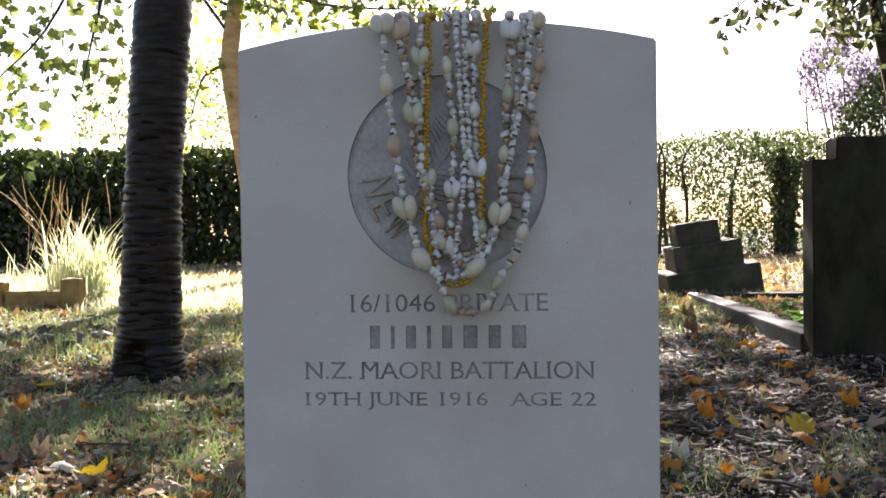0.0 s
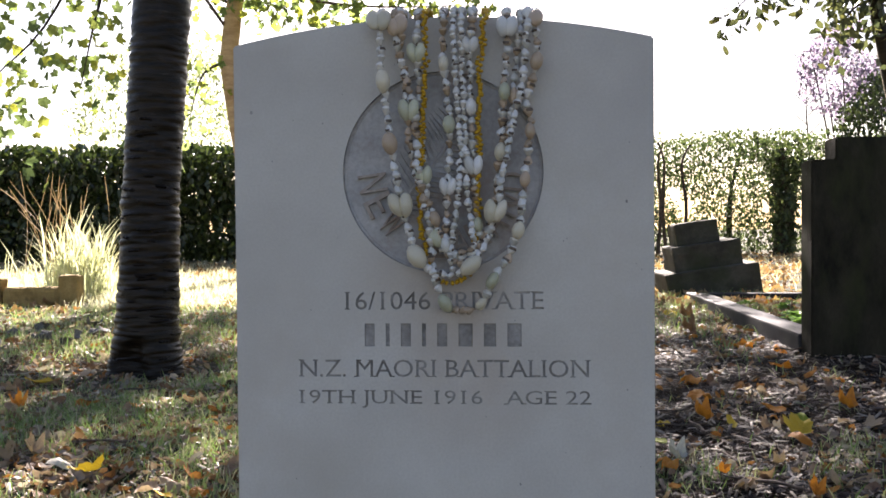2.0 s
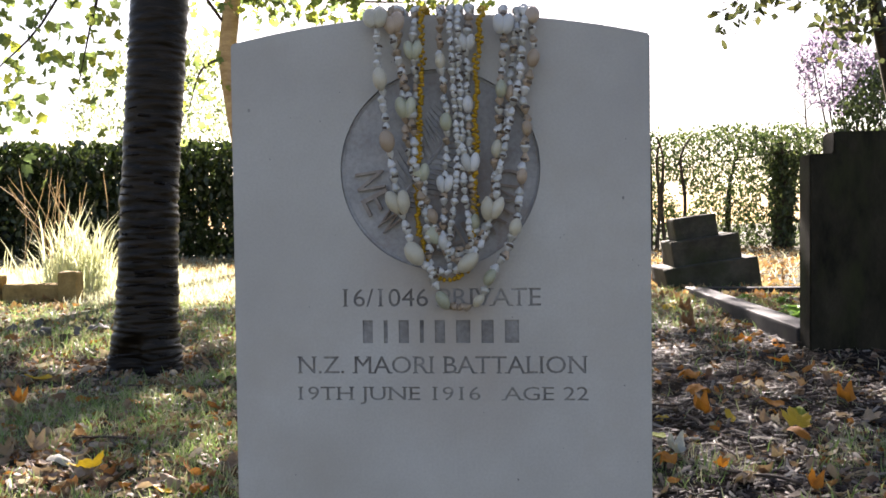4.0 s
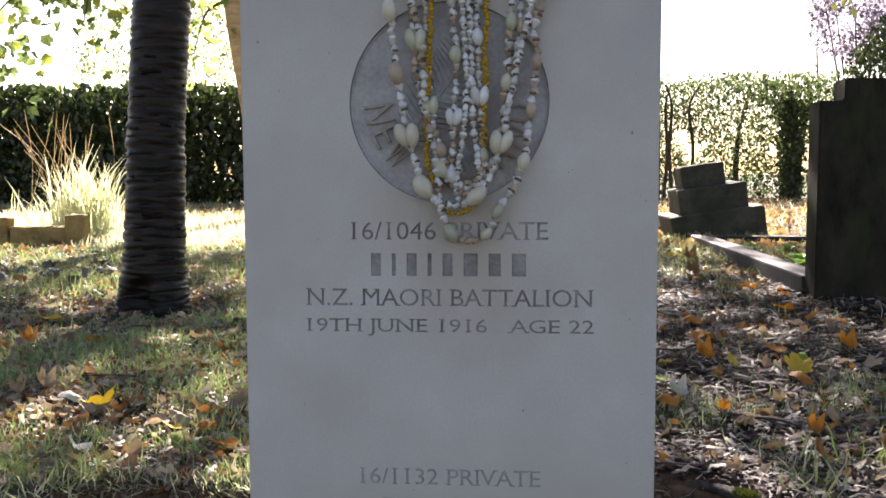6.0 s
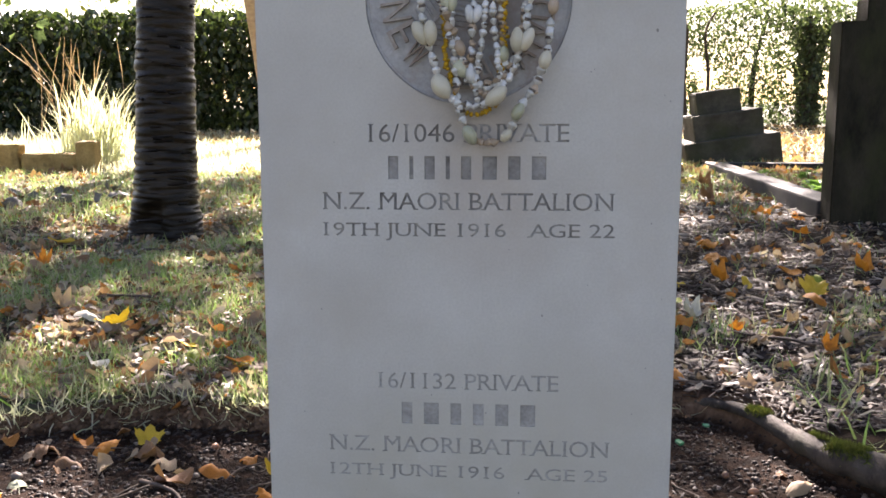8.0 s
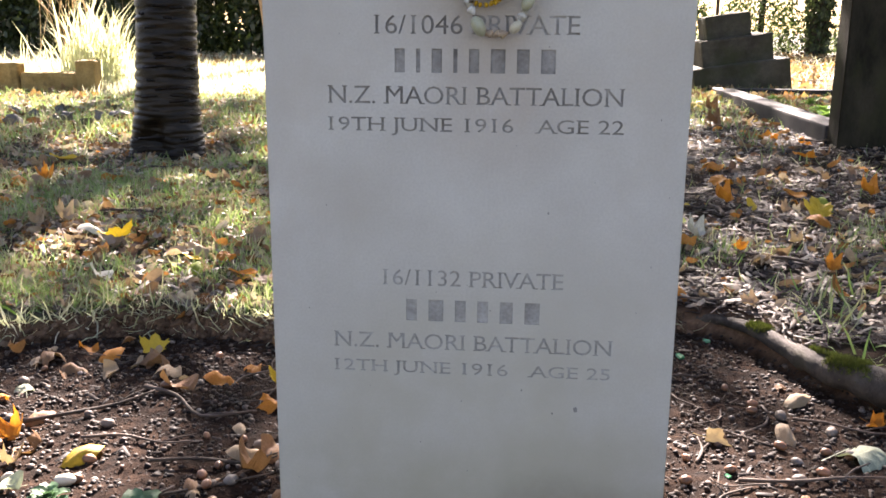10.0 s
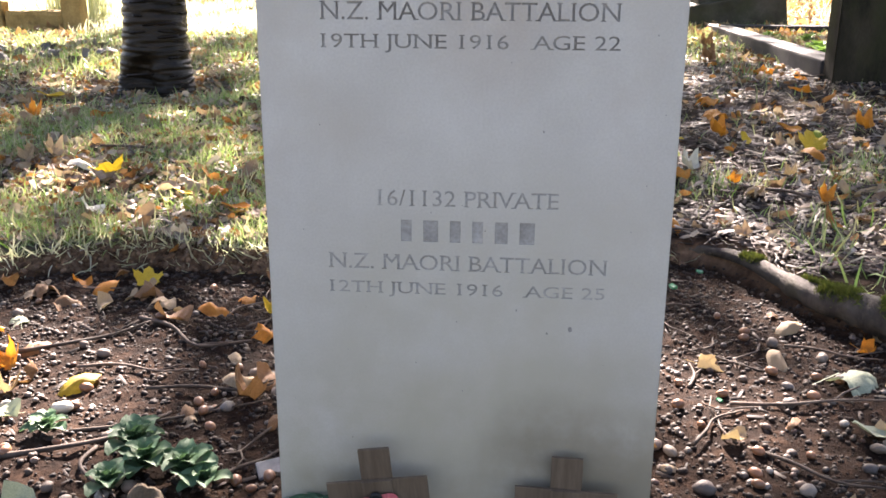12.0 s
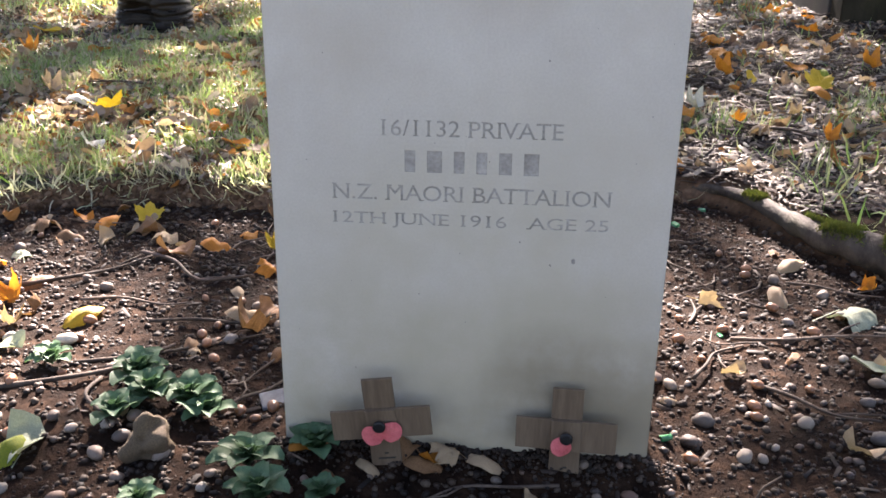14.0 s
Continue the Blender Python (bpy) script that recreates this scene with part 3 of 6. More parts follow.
# ---- the white headstone ----
HALF, DEEP, SHOULDER, CROWN = 0.1905, 0.076, 0.796, 0.818


def lettering(text, x0, x1, z0, z1, depth, bold=0.0):
    """Built-in letters fitted to a box on the stone's face, as a solid that reaches depth either side of it."""
    cu = bpy.data.curves.new("letters", "FONT")
    cu.body, cu.size, cu.extrude, cu.offset, cu.resolution_u = text, 1.0, 0.5, bold, 3
    ob = new("letters", cu)
    me = bpy.data.meshes.new_from_object(ob.evaluated_get(bpy.context.evaluated_depsgraph_get()))
    bpy.data.objects.remove(ob)
    co = np.empty(len(me.vertices) * 3)
    me.vertices.foreach_get("co", co)
    co = co.reshape(-1, 3)
    lo, hi = co.min(0), co.max(0)
    x = x0 + (co[:, 0] - lo[0]) / (hi[0] - lo[0]) * (x1 - x0)
    z = z0 + (co[:, 1] - lo[1]) / (hi[1] - lo[1]) * (z1 - z0)
    me.vertices.foreach_set("co", np.stack([x, -co[:, 2] / 0.5 * depth, z], 1).ravel().astype(np.float32))
    return me


SERIFS = {"A": "b0 b1", "B": "tl bl", "D": "tl bl", "E": "tl bl", "F": "tl bl", "H": "tl bl tr br", "I": "tm bm", "1": "tm bm", "J": "tr", "K": "tl bl", "L": "tl bl", "M": "b0 b1 t2 t3",
          "N": "tl bl tr", "P": "tl bl", "R": "tl bl b1", "T": "bm", "U": "tl tr", "V": "t0 t1", "Y": "t0 t1 bm"}


def serifs(me, text, depth):
    """Short bars that finish the strokes of the letters, one mesh for each."""
    bm = bmesh.new()
    bm.from_mesh(me)
    bmesh.ops.remove_doubles(bm, verts=bm.verts, dist=1e-6)
    seen, boxes = set(), []
    for v in bm.verts:
        if v in seen:
            continue
        todo, group = [v], []
        seen.add(v)
        while todo:
            w = todo.pop()
            group.append(w.co.copy())
            for e in w.link_edges:
                o = e.other_vert(w)
                if o not in seen:
                    seen.add(o)
                    todo.append(o)
        boxes.append((min(c.x for c in group), max(c.x for c in group), min(c.z for c in group), max(c.z for c in group)))
    bm.free()
    boxes.sort()
    marks, out = [c for c in text if c != " "], []
    if len(boxes) != len(marks):
        return out
    tall = max(b[3] - b[2] for b in boxes)
    for ch, (a, b, lo, hi) in zip(marks, boxes):
        for code in SERIFS.get(ch, "").split():
            st = 0.065 * tall
            x = {"l": a + st, "r": b - st, "m": (a + b) / 2, "0": a + 0.02 * tall, "1": b - 0.02 * tall, "2": a + 0.14 * tall, "3": b - 0.14 * tall}[code[1]]
            z = hi - 0.028 * tall if code[0] == "t" else lo + 0.028 * tall
            bar = block((0.30 * tall, depth * 2.02, 0.062 * tall), (x, 0, z), 0)
            mb = bpy.data.meshes.new("serif")
            bar.to_mesh(mb)
            bar.free()
            out.append(mb)
    return out


def inscription(text, *box):
    me = lettering(text, *box)
    return [me] + serifs(me, text, box[4])


def join_meshes(meshes, material):
    bm = bmesh.new()
    for me in meshes:
        bm.from_mesh(me)
    bmesh.ops.remove_doubles(bm, verts=bm.verts, dist=1e-6)
    bmesh.ops.recalc_face_normals(bm, faces=bm.faces)
    for f in bm.faces:
        f.material_index = 0
    out = bpy.data.meshes.new("cutter")
    bm.to_mesh(out)
    bm.free()
    out.materials.append(material)
    return out


def bar_row(x0, x1, z0, z1, widths, depth):
    """A hidden name: plain bars, one for each of its characters."""
    total = sum(widths) + 0.55 * (len(widths) - 1)
    u, x, out = (x1 - x0) / total, x0, []
    for w in widths:
        bm = block((w * u, depth * 2, z1 - z0), (x + w * u / 2, 0, (z0 + z1) / 2), 0)
        me = bpy.data.meshes.new("bar")
        bm.to_mesh(me)
        bm.free()
        out.append(me)
        x += (w + 0.55) * u
    return out


def headstone_body():
    R = (HALF ** 2 + (CROWN - SHOULDER) ** 2) / (2 * (CROWN - SHOULDER))
    arc = [(x, CROWN - R + math.sqrt(R * R - x * x)) for x in np.linspace(HALF, -HALF, 25)]
    bm = prism([(-HALF, -0.25), (HALF, -0.25)] + arc, 0.0, DEEP, 0.0014)
    me = bpy.data.meshes.new("body")
    bm.to_mesh(me)
    bm.free()
    me.materials.append(PORTLAND)
    ob = new("body", me)
    cut = 0.0018
    upper = (inscription("16/1046 PRIVATE", -0.088, 0.092, 0.5535, 0.570, cut) + inscription("N.Z. MAORI BATTALION", -0.131, 0.132, 0.492, 0.508, cut)
             + bar_row(-0.071, 0.072, 0.520, 0.541, [0.5, 0.2, 0.5, 0.2, 0.5, 0.7, 0.6, 0.7], cut))
    worn = inscription("19TH JUNE 1916   AGE 22", -0.131, 0.134, 0.4635, 0.480, 0.0013)
    cut = 0.0009
    lower = (inscription("16/1132 PRIVATE", -0.082, 0.086, 0.3225, 0.338, cut) + inscription("N.Z. MAORI BATTALION", -0.130, 0.133, 0.2595, 0.275, cut)
             + inscription("12TH JUNE 1916   AGE 25", -0.130, 0.133, 0.2315, 0.247, cut) + bar_row(-0.061, 0.065, 0.288, 0.309, [0.5, 0.7, 0.5, 0.5, 0.6, 0.7], cut))
    disc = bmesh.new()
    bmesh.ops.create_cone(disc, cap_ends=True, segments=96, radius1=0.091, radius2=0.091, depth=0.0085)
    bmesh.ops.transform(disc, matrix=pose(0.0015, 0, 0.678, 90), verts=disc.verts)
    dm = bpy.data.meshes.new("disc")
    disc.to_mesh(dm)
    disc.free()
    made = []
    for me_cut in (join_meshes(upper, GROOVE), join_meshes(worn, WORN), join_meshes(lower, FADED), join_meshes([dm], BADGE)):
        c = new("cutter", me_cut)
        mod = ob.modifiers.new("cut", "BOOLEAN")
        mod.operation, mod.solver, mod.object, mod.material_mode, mod.use_self = "DIFFERENCE", "EXACT", c, "TRANSFER", True
        made.append(c)
    bpy.context.view_layer.update()
    out = bpy.data.meshes.new_from_object(ob.evaluated_get(bpy.context.evaluated_depsgraph_get()))
    out.name = "body"
    for o in made + [ob]:
        bpy.data.objects.remove(o)
    return out


headstone = empty("headstone", pose(0, 0, 0), "pale grey stone war headstone with engraved lettering and carved badge", "headstone")
part("body", headstone_body(), None, headstone)
BC = (0.0015, 0.678)
# raised rim, letters round the lower arc, fern
bm = bmesh.new()
ring = []
for k in range(96):
    a = 2 * math.pi * k / 96
    ring.append([bm.verts.new((BC[0] + r * math.cos(a), y, BC[1] + r * math.sin(a))) for r, y in ((0.0908, 0.0046), (0.0904, 0.0034), (0.0886, 0.0038), (0.0878, 0.0046))])
for k in range(96):
    for i in range(3):
        bm.faces.new((ring[k][i], ring[k][i + 1], ring[(k + 1) % 96][i + 1], ring[(k + 1) % 96][i]))
part("badge_rim", bm, BADGE, headstone, "worn raised rim")
for i, ch in enumerate("NEW ZEALAND"):
    if ch == " ":
        continue
    a = radians(188 + i * 16.4 + 4 * math.sin(math.pi * i / 5))
    me = lettering(ch, -0.0082, 0.0082, -0.0130, 0.0130, 0.0021)
    me.transform(Matrix.Translation((BC[0] + 0.0645 * math.cos(a), 0.0023, BC[1] + 0.0645 * math.sin(a))) @ Matrix.Rotation(-(a + math.pi / 2), 4, "Y"))
    part("badge_letter", me, CARVED, headstone, "raised carved letter")
bm = bmesh.new()
spine = smooth_path([(-0.045, 0.0018, -0.040), (-0.022, 0.0018, -0.008), (0.004, 0.0018, 0.025), (0.020, 0.0018, 0.066)], 22)
tube([p + Vector((BC[0], 0.0018, BC[1])) for p in spine], [0.0016] * 23, 5, bm=bm)
for i in range(1, 22):
    p, d = spine[i] + Vector((BC[0], 0.0022, BC[1])), (spine[i] - spine[i - 1]).normalized()
    n = Vector((-d.z, 0, d.x))
    ln = 0.034 * math.sin(math.pi * (0.12 + 0.80 * i / 22))
    for s in (-1, 1):
        q = p + n * s * ln + d * ln * 0.45
        w = d * 0.0019
        up = Vector((0, -0.0026, 0))
        a, b, c, e = bm.verts.new(p - w), bm.verts.new(q), bm.verts.new(p + w), bm.verts.new((p + q) / 2 + up)
        bm.faces.new((a, b, e)), bm.faces.new((b, c, e)), bm.faces.new((c, a, e))
part("fern_relief", bm, BADGE, headstone, "worn carved fern frond")

# pits and specks on the face, laid on as small flat dark blobs
r3 = random.Random(21)
for x, z, s in [(-0.174, 0.735, 0.0022), (0.166, 0.650, 0.0020), (0.102, 0.204, 0.0038), (0.080, 0.199, 0.0018), (0.050, 0.222, 0.0016), (0.070, 0.395, 0.0016), (-0.155, 0.690, 0.0012)] + [(r3.uniform(-0.18, 0.18), r3.uniform(0.05, 0.78), r3.uniform(0.0005, 0.0012)) for _ in range(40)]:
    bm = bmesh.new()
    bmesh.ops.create_icosphere(bm, subdivisions=1, radius=1.0)
    for v in bm.verts:
        v.co *= 1 + 0.4 * noise.noise(v.co * 1.5 + Vector((x * 90, 0, z * 70)))
    bmesh.ops.transform(bm, matrix=Matrix.Translation((x, 0.0001, z)) @ Matrix.Diagonal((s * 0.7, 0.00025, s, 1)), verts=bm.verts)
    part("lichen_speck", bm, GROOVE, headstone)

# ---- shell necklaces ----
def lathe(profile, sides, squash=1.0):
    bm = bmesh.new()
    rings = [[bm.verts.new((r * math.cos(2 * math.pi * k / sides), r * squash * math.sin(2 * math.pi * k / sides), z)) for k in range(sides)] for z, r in profile]
    for a, b in zip(rings, rings[1:]):
        for k in range(sides):
            bm.faces.new((a[k], a[(k + 1) % sides], b[(k + 1) % sides], b[k]))
    bm.faces.new(rings[0][::-1]), bm.faces.new(rings[-1])
    return bm


def shell_mesh(kind, material):
    """Meshes of unit length along z: a pointed whorl, a cowrie with its slit, a bead."""
    if kind == "whorl":
        bm = lathe([(-0.5, 0.10), (-0.38, 0.34), (-0.15, 0.44), (-0.10, 0.37), (0.10, 0.33), (0.14, 0.27), (0.32, 0.20), (0.36, 0.14), (0.5, 0.03)], 7)
        for v in bm.verts:
            if v.co.y < -0.25 and -0.45 < v.co.z < 0.0:
                v.co.y += 0.16
    elif kind == "cowrie":
        bm = lathe([(-0.5, 0.09), (-0.40, 0.25), (-0.2, 0.36), (0.02, 0.39), (0.25, 0.33), (0.42, 0.19), (0.5, 0.07)], 14, 0.82)
        for v in bm.verts:
            if v.co.y < -0.2 and abs(v.co.x) < 0.06:
                v.co.y += 0.13
    else:
        bm = lathe([(-0.42, 0.16), (-0.25, 0.42), (0.0, 0.5), (0.25, 0.42), (0.42, 0.16)], 7)
    me = bpy.data.meshes.new(kind)
    bmesh.ops.recalc_face_normals(bm, faces=bm.faces)
    if kind == "whorl":
        for f in bm.faces:
            c = f.calc_center_median()
            if -0.40 < c.z < 0.0 and c.y < -0.12:
                f.material_index = 1
    bm.to_mesh(me)
    bm.free()
    me.materials.append(material)
    if kind == "whorl":
        me.materials.append(APERTURE)
    me.polygons.foreach_set("use_smooth", [True] * len(me.polygons))
    return me


WHORL_W, WHORL_T = shell_mesh("whorl", SHELL), shell_mesh("whorl", TAN_SHELL)
COWRIE_C, COWRIE_T, COWRIE_G = shell_mesh("cowrie", CREAM_SHELL), shell_mesh("cowrie", TAN_SHELL), shell_mesh("cowrie", GREEN_SHELL)
COWRIE_W = shell_mesh("cowrie", SHELL)
BEAD_Y = shell_mesh("bead", YELLOW)
PX = 0.381 / 740


def on_stone(u, v, lift):
    """A place on the stone's face from a drawing of it at 740 units to its width; above the top it folds back over the stone."""
    x, z = (u - 788) * PX - 0.0005, 0.678 + (309 - v) * PX
    return Vector((x, -lift, z))


def necklace(name, label, drawing, lift, pitch, small, big=(), spread=0.0, width=1.15, bead=0.0):
    """A cord through small shells end to end, with large shells at given places; both ends go over the top of the stone."""
    nk = empty(name, pose(0, 0, 0), label, "necklace", "necklaces on the headstone")
    face = [on_stone(u, v, lift) for u, v in drawing]

    def over(p):
        top = CROWN - 0.6 * p.x * p.x + 0.003 + lift * 0.2
        return [Vector((p.x, DEEP + 0.012, top - 0.07)), Vector((p.x, DEEP + 0.006, top - 0.01)), Vector((p.x, DEEP * 0.5, top + 0.004)), Vector((p.x, 0.004 - lift * 0.3, top))]
    pts = over(face[0]) + face + over(face[-1])[::-1]
    line = smooth_path(pts, len(pts) * 14)
    part("cord", tube(line[::3], [0.0009] * len(line[::3]), 5), CORD, nk)
    run, k, walked = 0.0, 0, [0.0]
    for a, b in zip(line, line[1:]):
        walked.append(walked[-1] + (b - a).length)
    bigs = [(on_stone(u, v, lift), size, mesh, pair) for u, v, size, mesh, pair in big]
    taken = []
    for p, size, mesh, pair in bigs:
        i = min(range(len(line)), key=lambda j: (line[j] - p).length)
        d = (line[min(i + 2, len(line) - 1)] - line[max(i - 2, 0)]).normalized()
        full = size
        for s in ((-1, 1) if pair else (0,)):
            size = full
            q = d.to_track_quat("Z", "Y").to_matrix().to_4x4()
            size *= 0.88 if pair else 0.92
            at = line[i] + Vector((s * size * 0.20, -size * 0.16, 0))
            thin = 0.84 if pair else 0.98
            ob = part("large_shell", mesh, None, nk)
            ob.matrix_basis = Matrix.Translation(at) @ Matrix.Rotation(s * 0.22, 4, "Y") @ q @ Matrix.Rotation(rng.uniform(-0.9, 0.9), 4, "Z") @ Matrix.Diagonal((size * thin, size * thin, size, 1))
        taken.append((walked[i] - size * 0.42, walked[i] + size * 0.42))
    at = 0.03
    while at < walked[-1] - 0.03:
        hit = [b for a, b in taken if a < at < b]
        if hit:
            at = hit[0] + pitch * 0.4
            continue
        while walked[k + 1] < at:
            k += 1
        f = (at - walked[k]) / max(1e-6, walked[k + 1] - walked[k])
        p, d = line[k].lerp(line[k + 1], f), (line[k + 1] - line[k]).normalized()
        flip = -1 if rng.random() < 0.5 else 1
        q = (d * flip).to_track_quat("Z", "Y").to_matrix().to_4x4()
        s = (bead or pitch) * rng.uniform(1.0, 1.3)
        ob = part("bead" if small[0] is BEAD_Y else "small_shell", rng.choice(small), None, nk)
        ob.matrix_basis = (Matrix.Translation(p + Vector((rng.gauss(0, spread), rng.gauss(0, spread * 0.5), rng.gauss(0, spread * 0.3)))) @ q
                           @ Matrix.Rotation(rng.uniform(0, 6.28), 4, "Z") @ Matrix.Rotation(rng.gauss(0, 0.25), 4, "X") @ Matrix.Diagonal((s * width, s * width, s, 1)))
        at += pitch * rng.uniform(0.85, 1.1)
    return nk


necklace("yellow_bead_necklace", "yellow bead strand necklace draped over the headstone",
         [(765, 48), (765, 120), (763, 180), (758, 250), (755, 330), (756, 400), (768, 452), (780, 490), (803, 503), (826, 496), (846, 470), (855, 400), (855, 320), (857, 240), (858, 160), (863, 100), (868, 50)],
         0.012, 0.0019, [BEAD_Y], (), 0.0012, 1.2, 0.0033)
necklace("shell_necklace", "mixed white and tan shell necklace draped over the headstone",
         [(752, 55), (750, 110), (753, 160), (752, 210), (757, 255), (759, 300), (764, 345), (770, 395), (784, 430), (806, 455), (838, 452), (866, 420), (884, 370), (893, 310), (904, 250), (916, 190), (922, 130), (930, 58)],
         0.009, 0.0072, [WHORL_W, WHORL_T, WHORL_W], [(748, 102, 0.020, COWRIE_G, True), (757, 316, 0.019, COWRIE_G, True), (770, 430, 0.020, COWRIE_G, False), (922, 180, 0.016, COWRIE_T, False)], 0.0008)
necklace("shell_necklace", "mixed tan and white shell necklace draped over the headstone",
         [(722, 58), (720, 110), (730, 150), (736, 195), (736, 240), (742, 285), (752, 322), (764, 352), (774, 375), (783, 400), (795, 436), (820, 452), (850, 440), (872, 420), (886, 372), (889, 320), (895, 270), (899, 225), (902, 170), (904, 110), (907, 60)],
         0.012, 0.0076, [WHORL_W, WHORL_T, WHORL_T], [(731, 55, 0.022, COWRIE_T, False), (748, 202, 0.022, COWRIE_G, True), (786, 390, 0.016, COWRIE_T, False), (907, 64, 0.022, COWRIE_W, True), (900, 172, 0.018, COWRIE_G, False), (890, 275, 0.018, COWRIE_C, False)], 0.0009)
necklace("shell_necklace", "shell necklace with a greenish cowrie draped over the headstone",
         [(796, 48), (797, 100), (798, 140), (803, 180), (806, 230), (805, 280), (803, 330), (799, 380), (797, 425), (806, 458), (826, 470), (845, 455), (855, 415), (851, 350), (848, 300), (846, 250), (844, 190), (843, 100), (846, 50)],
         0.011, 0.0074, [WHORL_W, WHORL_T, WHORL_W], [(792, 124, 0.016, COWRIE_C, False), (806, 229, 0.018, COWRIE_G, False), (804, 334, 0.018, COWRIE_W, True), (797, 437, 0.016, COWRIE_W, False), (843, 94, 0.017, COWRIE_W, True), (845, 197, 0.017, COWRIE_W, False), (847, 298, 0.020, COWRIE_W, True), (854, 400, 0.015, COWRIE_G, False)], 0.0007)
necklace("white_shell_necklace", "small white shell necklace draped over the headstone",
         [(815, 48), (817, 120), (821, 200), (825, 260), (823, 330), (816, 390), (809, 440), (808, 475), (822, 486), (845, 462), (847, 430), (840, 380), (836, 330), (834, 260), (831, 190), (829, 120), (828, 48)],
         0.014, 0.0066, [WHORL_W], (), 0.0004, 1.1)
necklace("long_shell_necklace", "long shell necklace with green and tan cowries draped over the headstone",
         [(712, 60), (722, 110), (735, 160), (745, 205), (749, 250), (752, 300), (761, 350), (770, 400), (774, 450), (779, 490), (790, 520), (803, 545), (828, 551), (852, 545), (866, 528), (879, 498), (893, 478), (908, 455), (924, 412), (931, 370), (936, 325), (942, 280), (945, 240), (940, 195), (950, 150), (958, 115), (956, 60)],
         0.014, 0.0080, [WHORL_W, WHORL_T, WHORL_W], [(712, 60, 0.018, COWRIE_T, False), (798, 537, 0.020, COWRIE_G, False), (857, 536, 0.014, COWRIE_C, False), (879, 498, 0.018, COWRIE_G, False), (924, 412, 0.018, COWRIE_C, False), (936, 325, 0.016, COWRIE_T, False), (945, 242, 0.016, COWRIE_T, False), (957, 122, 0.018, COWRIE_T, False), (956, 46, 0.020, COWRIE_T, False)], 0.0006)
necklace("white_cowrie_necklace", "white shell necklace with large cream cowries draped over the headstone",
         [(687, 58), (690, 100), (693, 150), (699, 200), (703, 250), (710, 295), (716, 335), (724, 372), (735, 408), (742, 440), (760, 470), (786, 485), (815, 486), (842, 472), (862, 445), (876, 412), (887, 370), (896, 328), (905, 285), (912, 245), (921, 210), (931, 165), (937, 110), (942, 58)],
         0.017, 0.0078, [WHORL_W], [(686, 44, 0.025, COWRIE_C, True), (694, 155, 0.023, COWRIE_C, False), (704, 260, 0.022, COWRIE_T, False), (721, 368, 0.025, COWRIE_C, True), (749, 456, 0.025, COWRIE_C, False), (842, 472, 0.025, COWRIE_C, False), (886, 379, 0.024, COWRIE_C, True)], 0.0005, 1.05)

# ---- remembrance crosses ----
def remembrance_cross(at, turn, petals, label):
    c = empty("wooden_cross", pose(*at, *turn), label, "cross", "remembrance crosses")
    part("upright", block((0.031, 0.004, 0.150), (0, 0, 0.033), 0.0006, wobble=0.0003), WOOD, c)
    part("crossbar", block((0.101, 0.0035, 0.034), (0, -0.0036, 0.058), 0.0006, wobble=0.0003), WOOD, c)
    part("upright_face", block((0.0305, 0.0025, 0.033), (0, -0.0062, 0.058), 0.0004), WOOD, c)
    for dx, dz, r, tilt in petals:
        bm = bmesh.new()
        bmesh.ops.create_circle(bm, cap_ends=True, cap_tris=True, segments=18, radius=r)
        bmesh.ops.subdivide_edges(bm, edges=bm.edges[:], cuts=1)
        for v in bm.verts:
            v.co.z += 0.0022 * math.cos(v.co.x / r * 2) + 0.0012 * noise.noise(v.co * 160)
        bmesh.ops.transform(bm, matrix=pose(dx, -0.0105, dz, 90, tilt, 0), verts=bm.verts)
        part("poppy_petal", bm, PETAL, c, "faded red paper petal")
    bm = lathe([(0, 0.0065), (0.002, 0.0065), (0.003, 0.005), (0.0032, 0.001)], 14)
    bmesh.ops.transform(bm, matrix=pose(petals[0][0] * 0.4 + 0.002, -0.013, petals[0][1] + 0.011, 90), verts=bm.verts)
    part("poppy_centre", bm, BLACK, c, "black button centre")
    for w, z in ((0.004, 0.032), (0.018, 0.026)):
        part("printed_mark", block((w, 0.0006, 0.0016), (0.001, -0.0024, z - 0.012), 0), INK, c)
    return c


remembrance_cross((-0.0765, -0.026, -0.024), (3, -5.5, 4), [(-0.009, 0.049, 0.0118, 8), (0.009, 0.052, 0.0118, -10)], "weathered wooden remembrance cross with two-petal paper poppy")
remembrance_cross((0.104, -0.022, -0.033), (-3, 0.3, -3), [(-0.004, 0.048, 0.0105, 42)], "weathered wooden remembrance cross with curled paper poppy")

# ---- the grave with the dark headstone ----
grave = empty("dark_headstone", pose(0, 0, 0), "dark weathered headstone with stepped shoulders, seen from behind", "headstone")
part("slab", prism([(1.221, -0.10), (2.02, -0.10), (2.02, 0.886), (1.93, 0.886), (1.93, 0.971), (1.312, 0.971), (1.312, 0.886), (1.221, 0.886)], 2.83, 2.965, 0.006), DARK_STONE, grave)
plot = empty("grave_kerb", pose(0, 0, 0), "damp grey stone kerb, its colour darkened for shade, round a weedy grave plot", "kerb")
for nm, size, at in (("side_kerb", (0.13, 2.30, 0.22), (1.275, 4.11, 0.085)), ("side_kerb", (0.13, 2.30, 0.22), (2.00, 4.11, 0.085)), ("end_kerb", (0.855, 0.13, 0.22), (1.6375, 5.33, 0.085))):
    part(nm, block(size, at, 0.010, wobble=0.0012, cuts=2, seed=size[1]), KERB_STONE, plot)
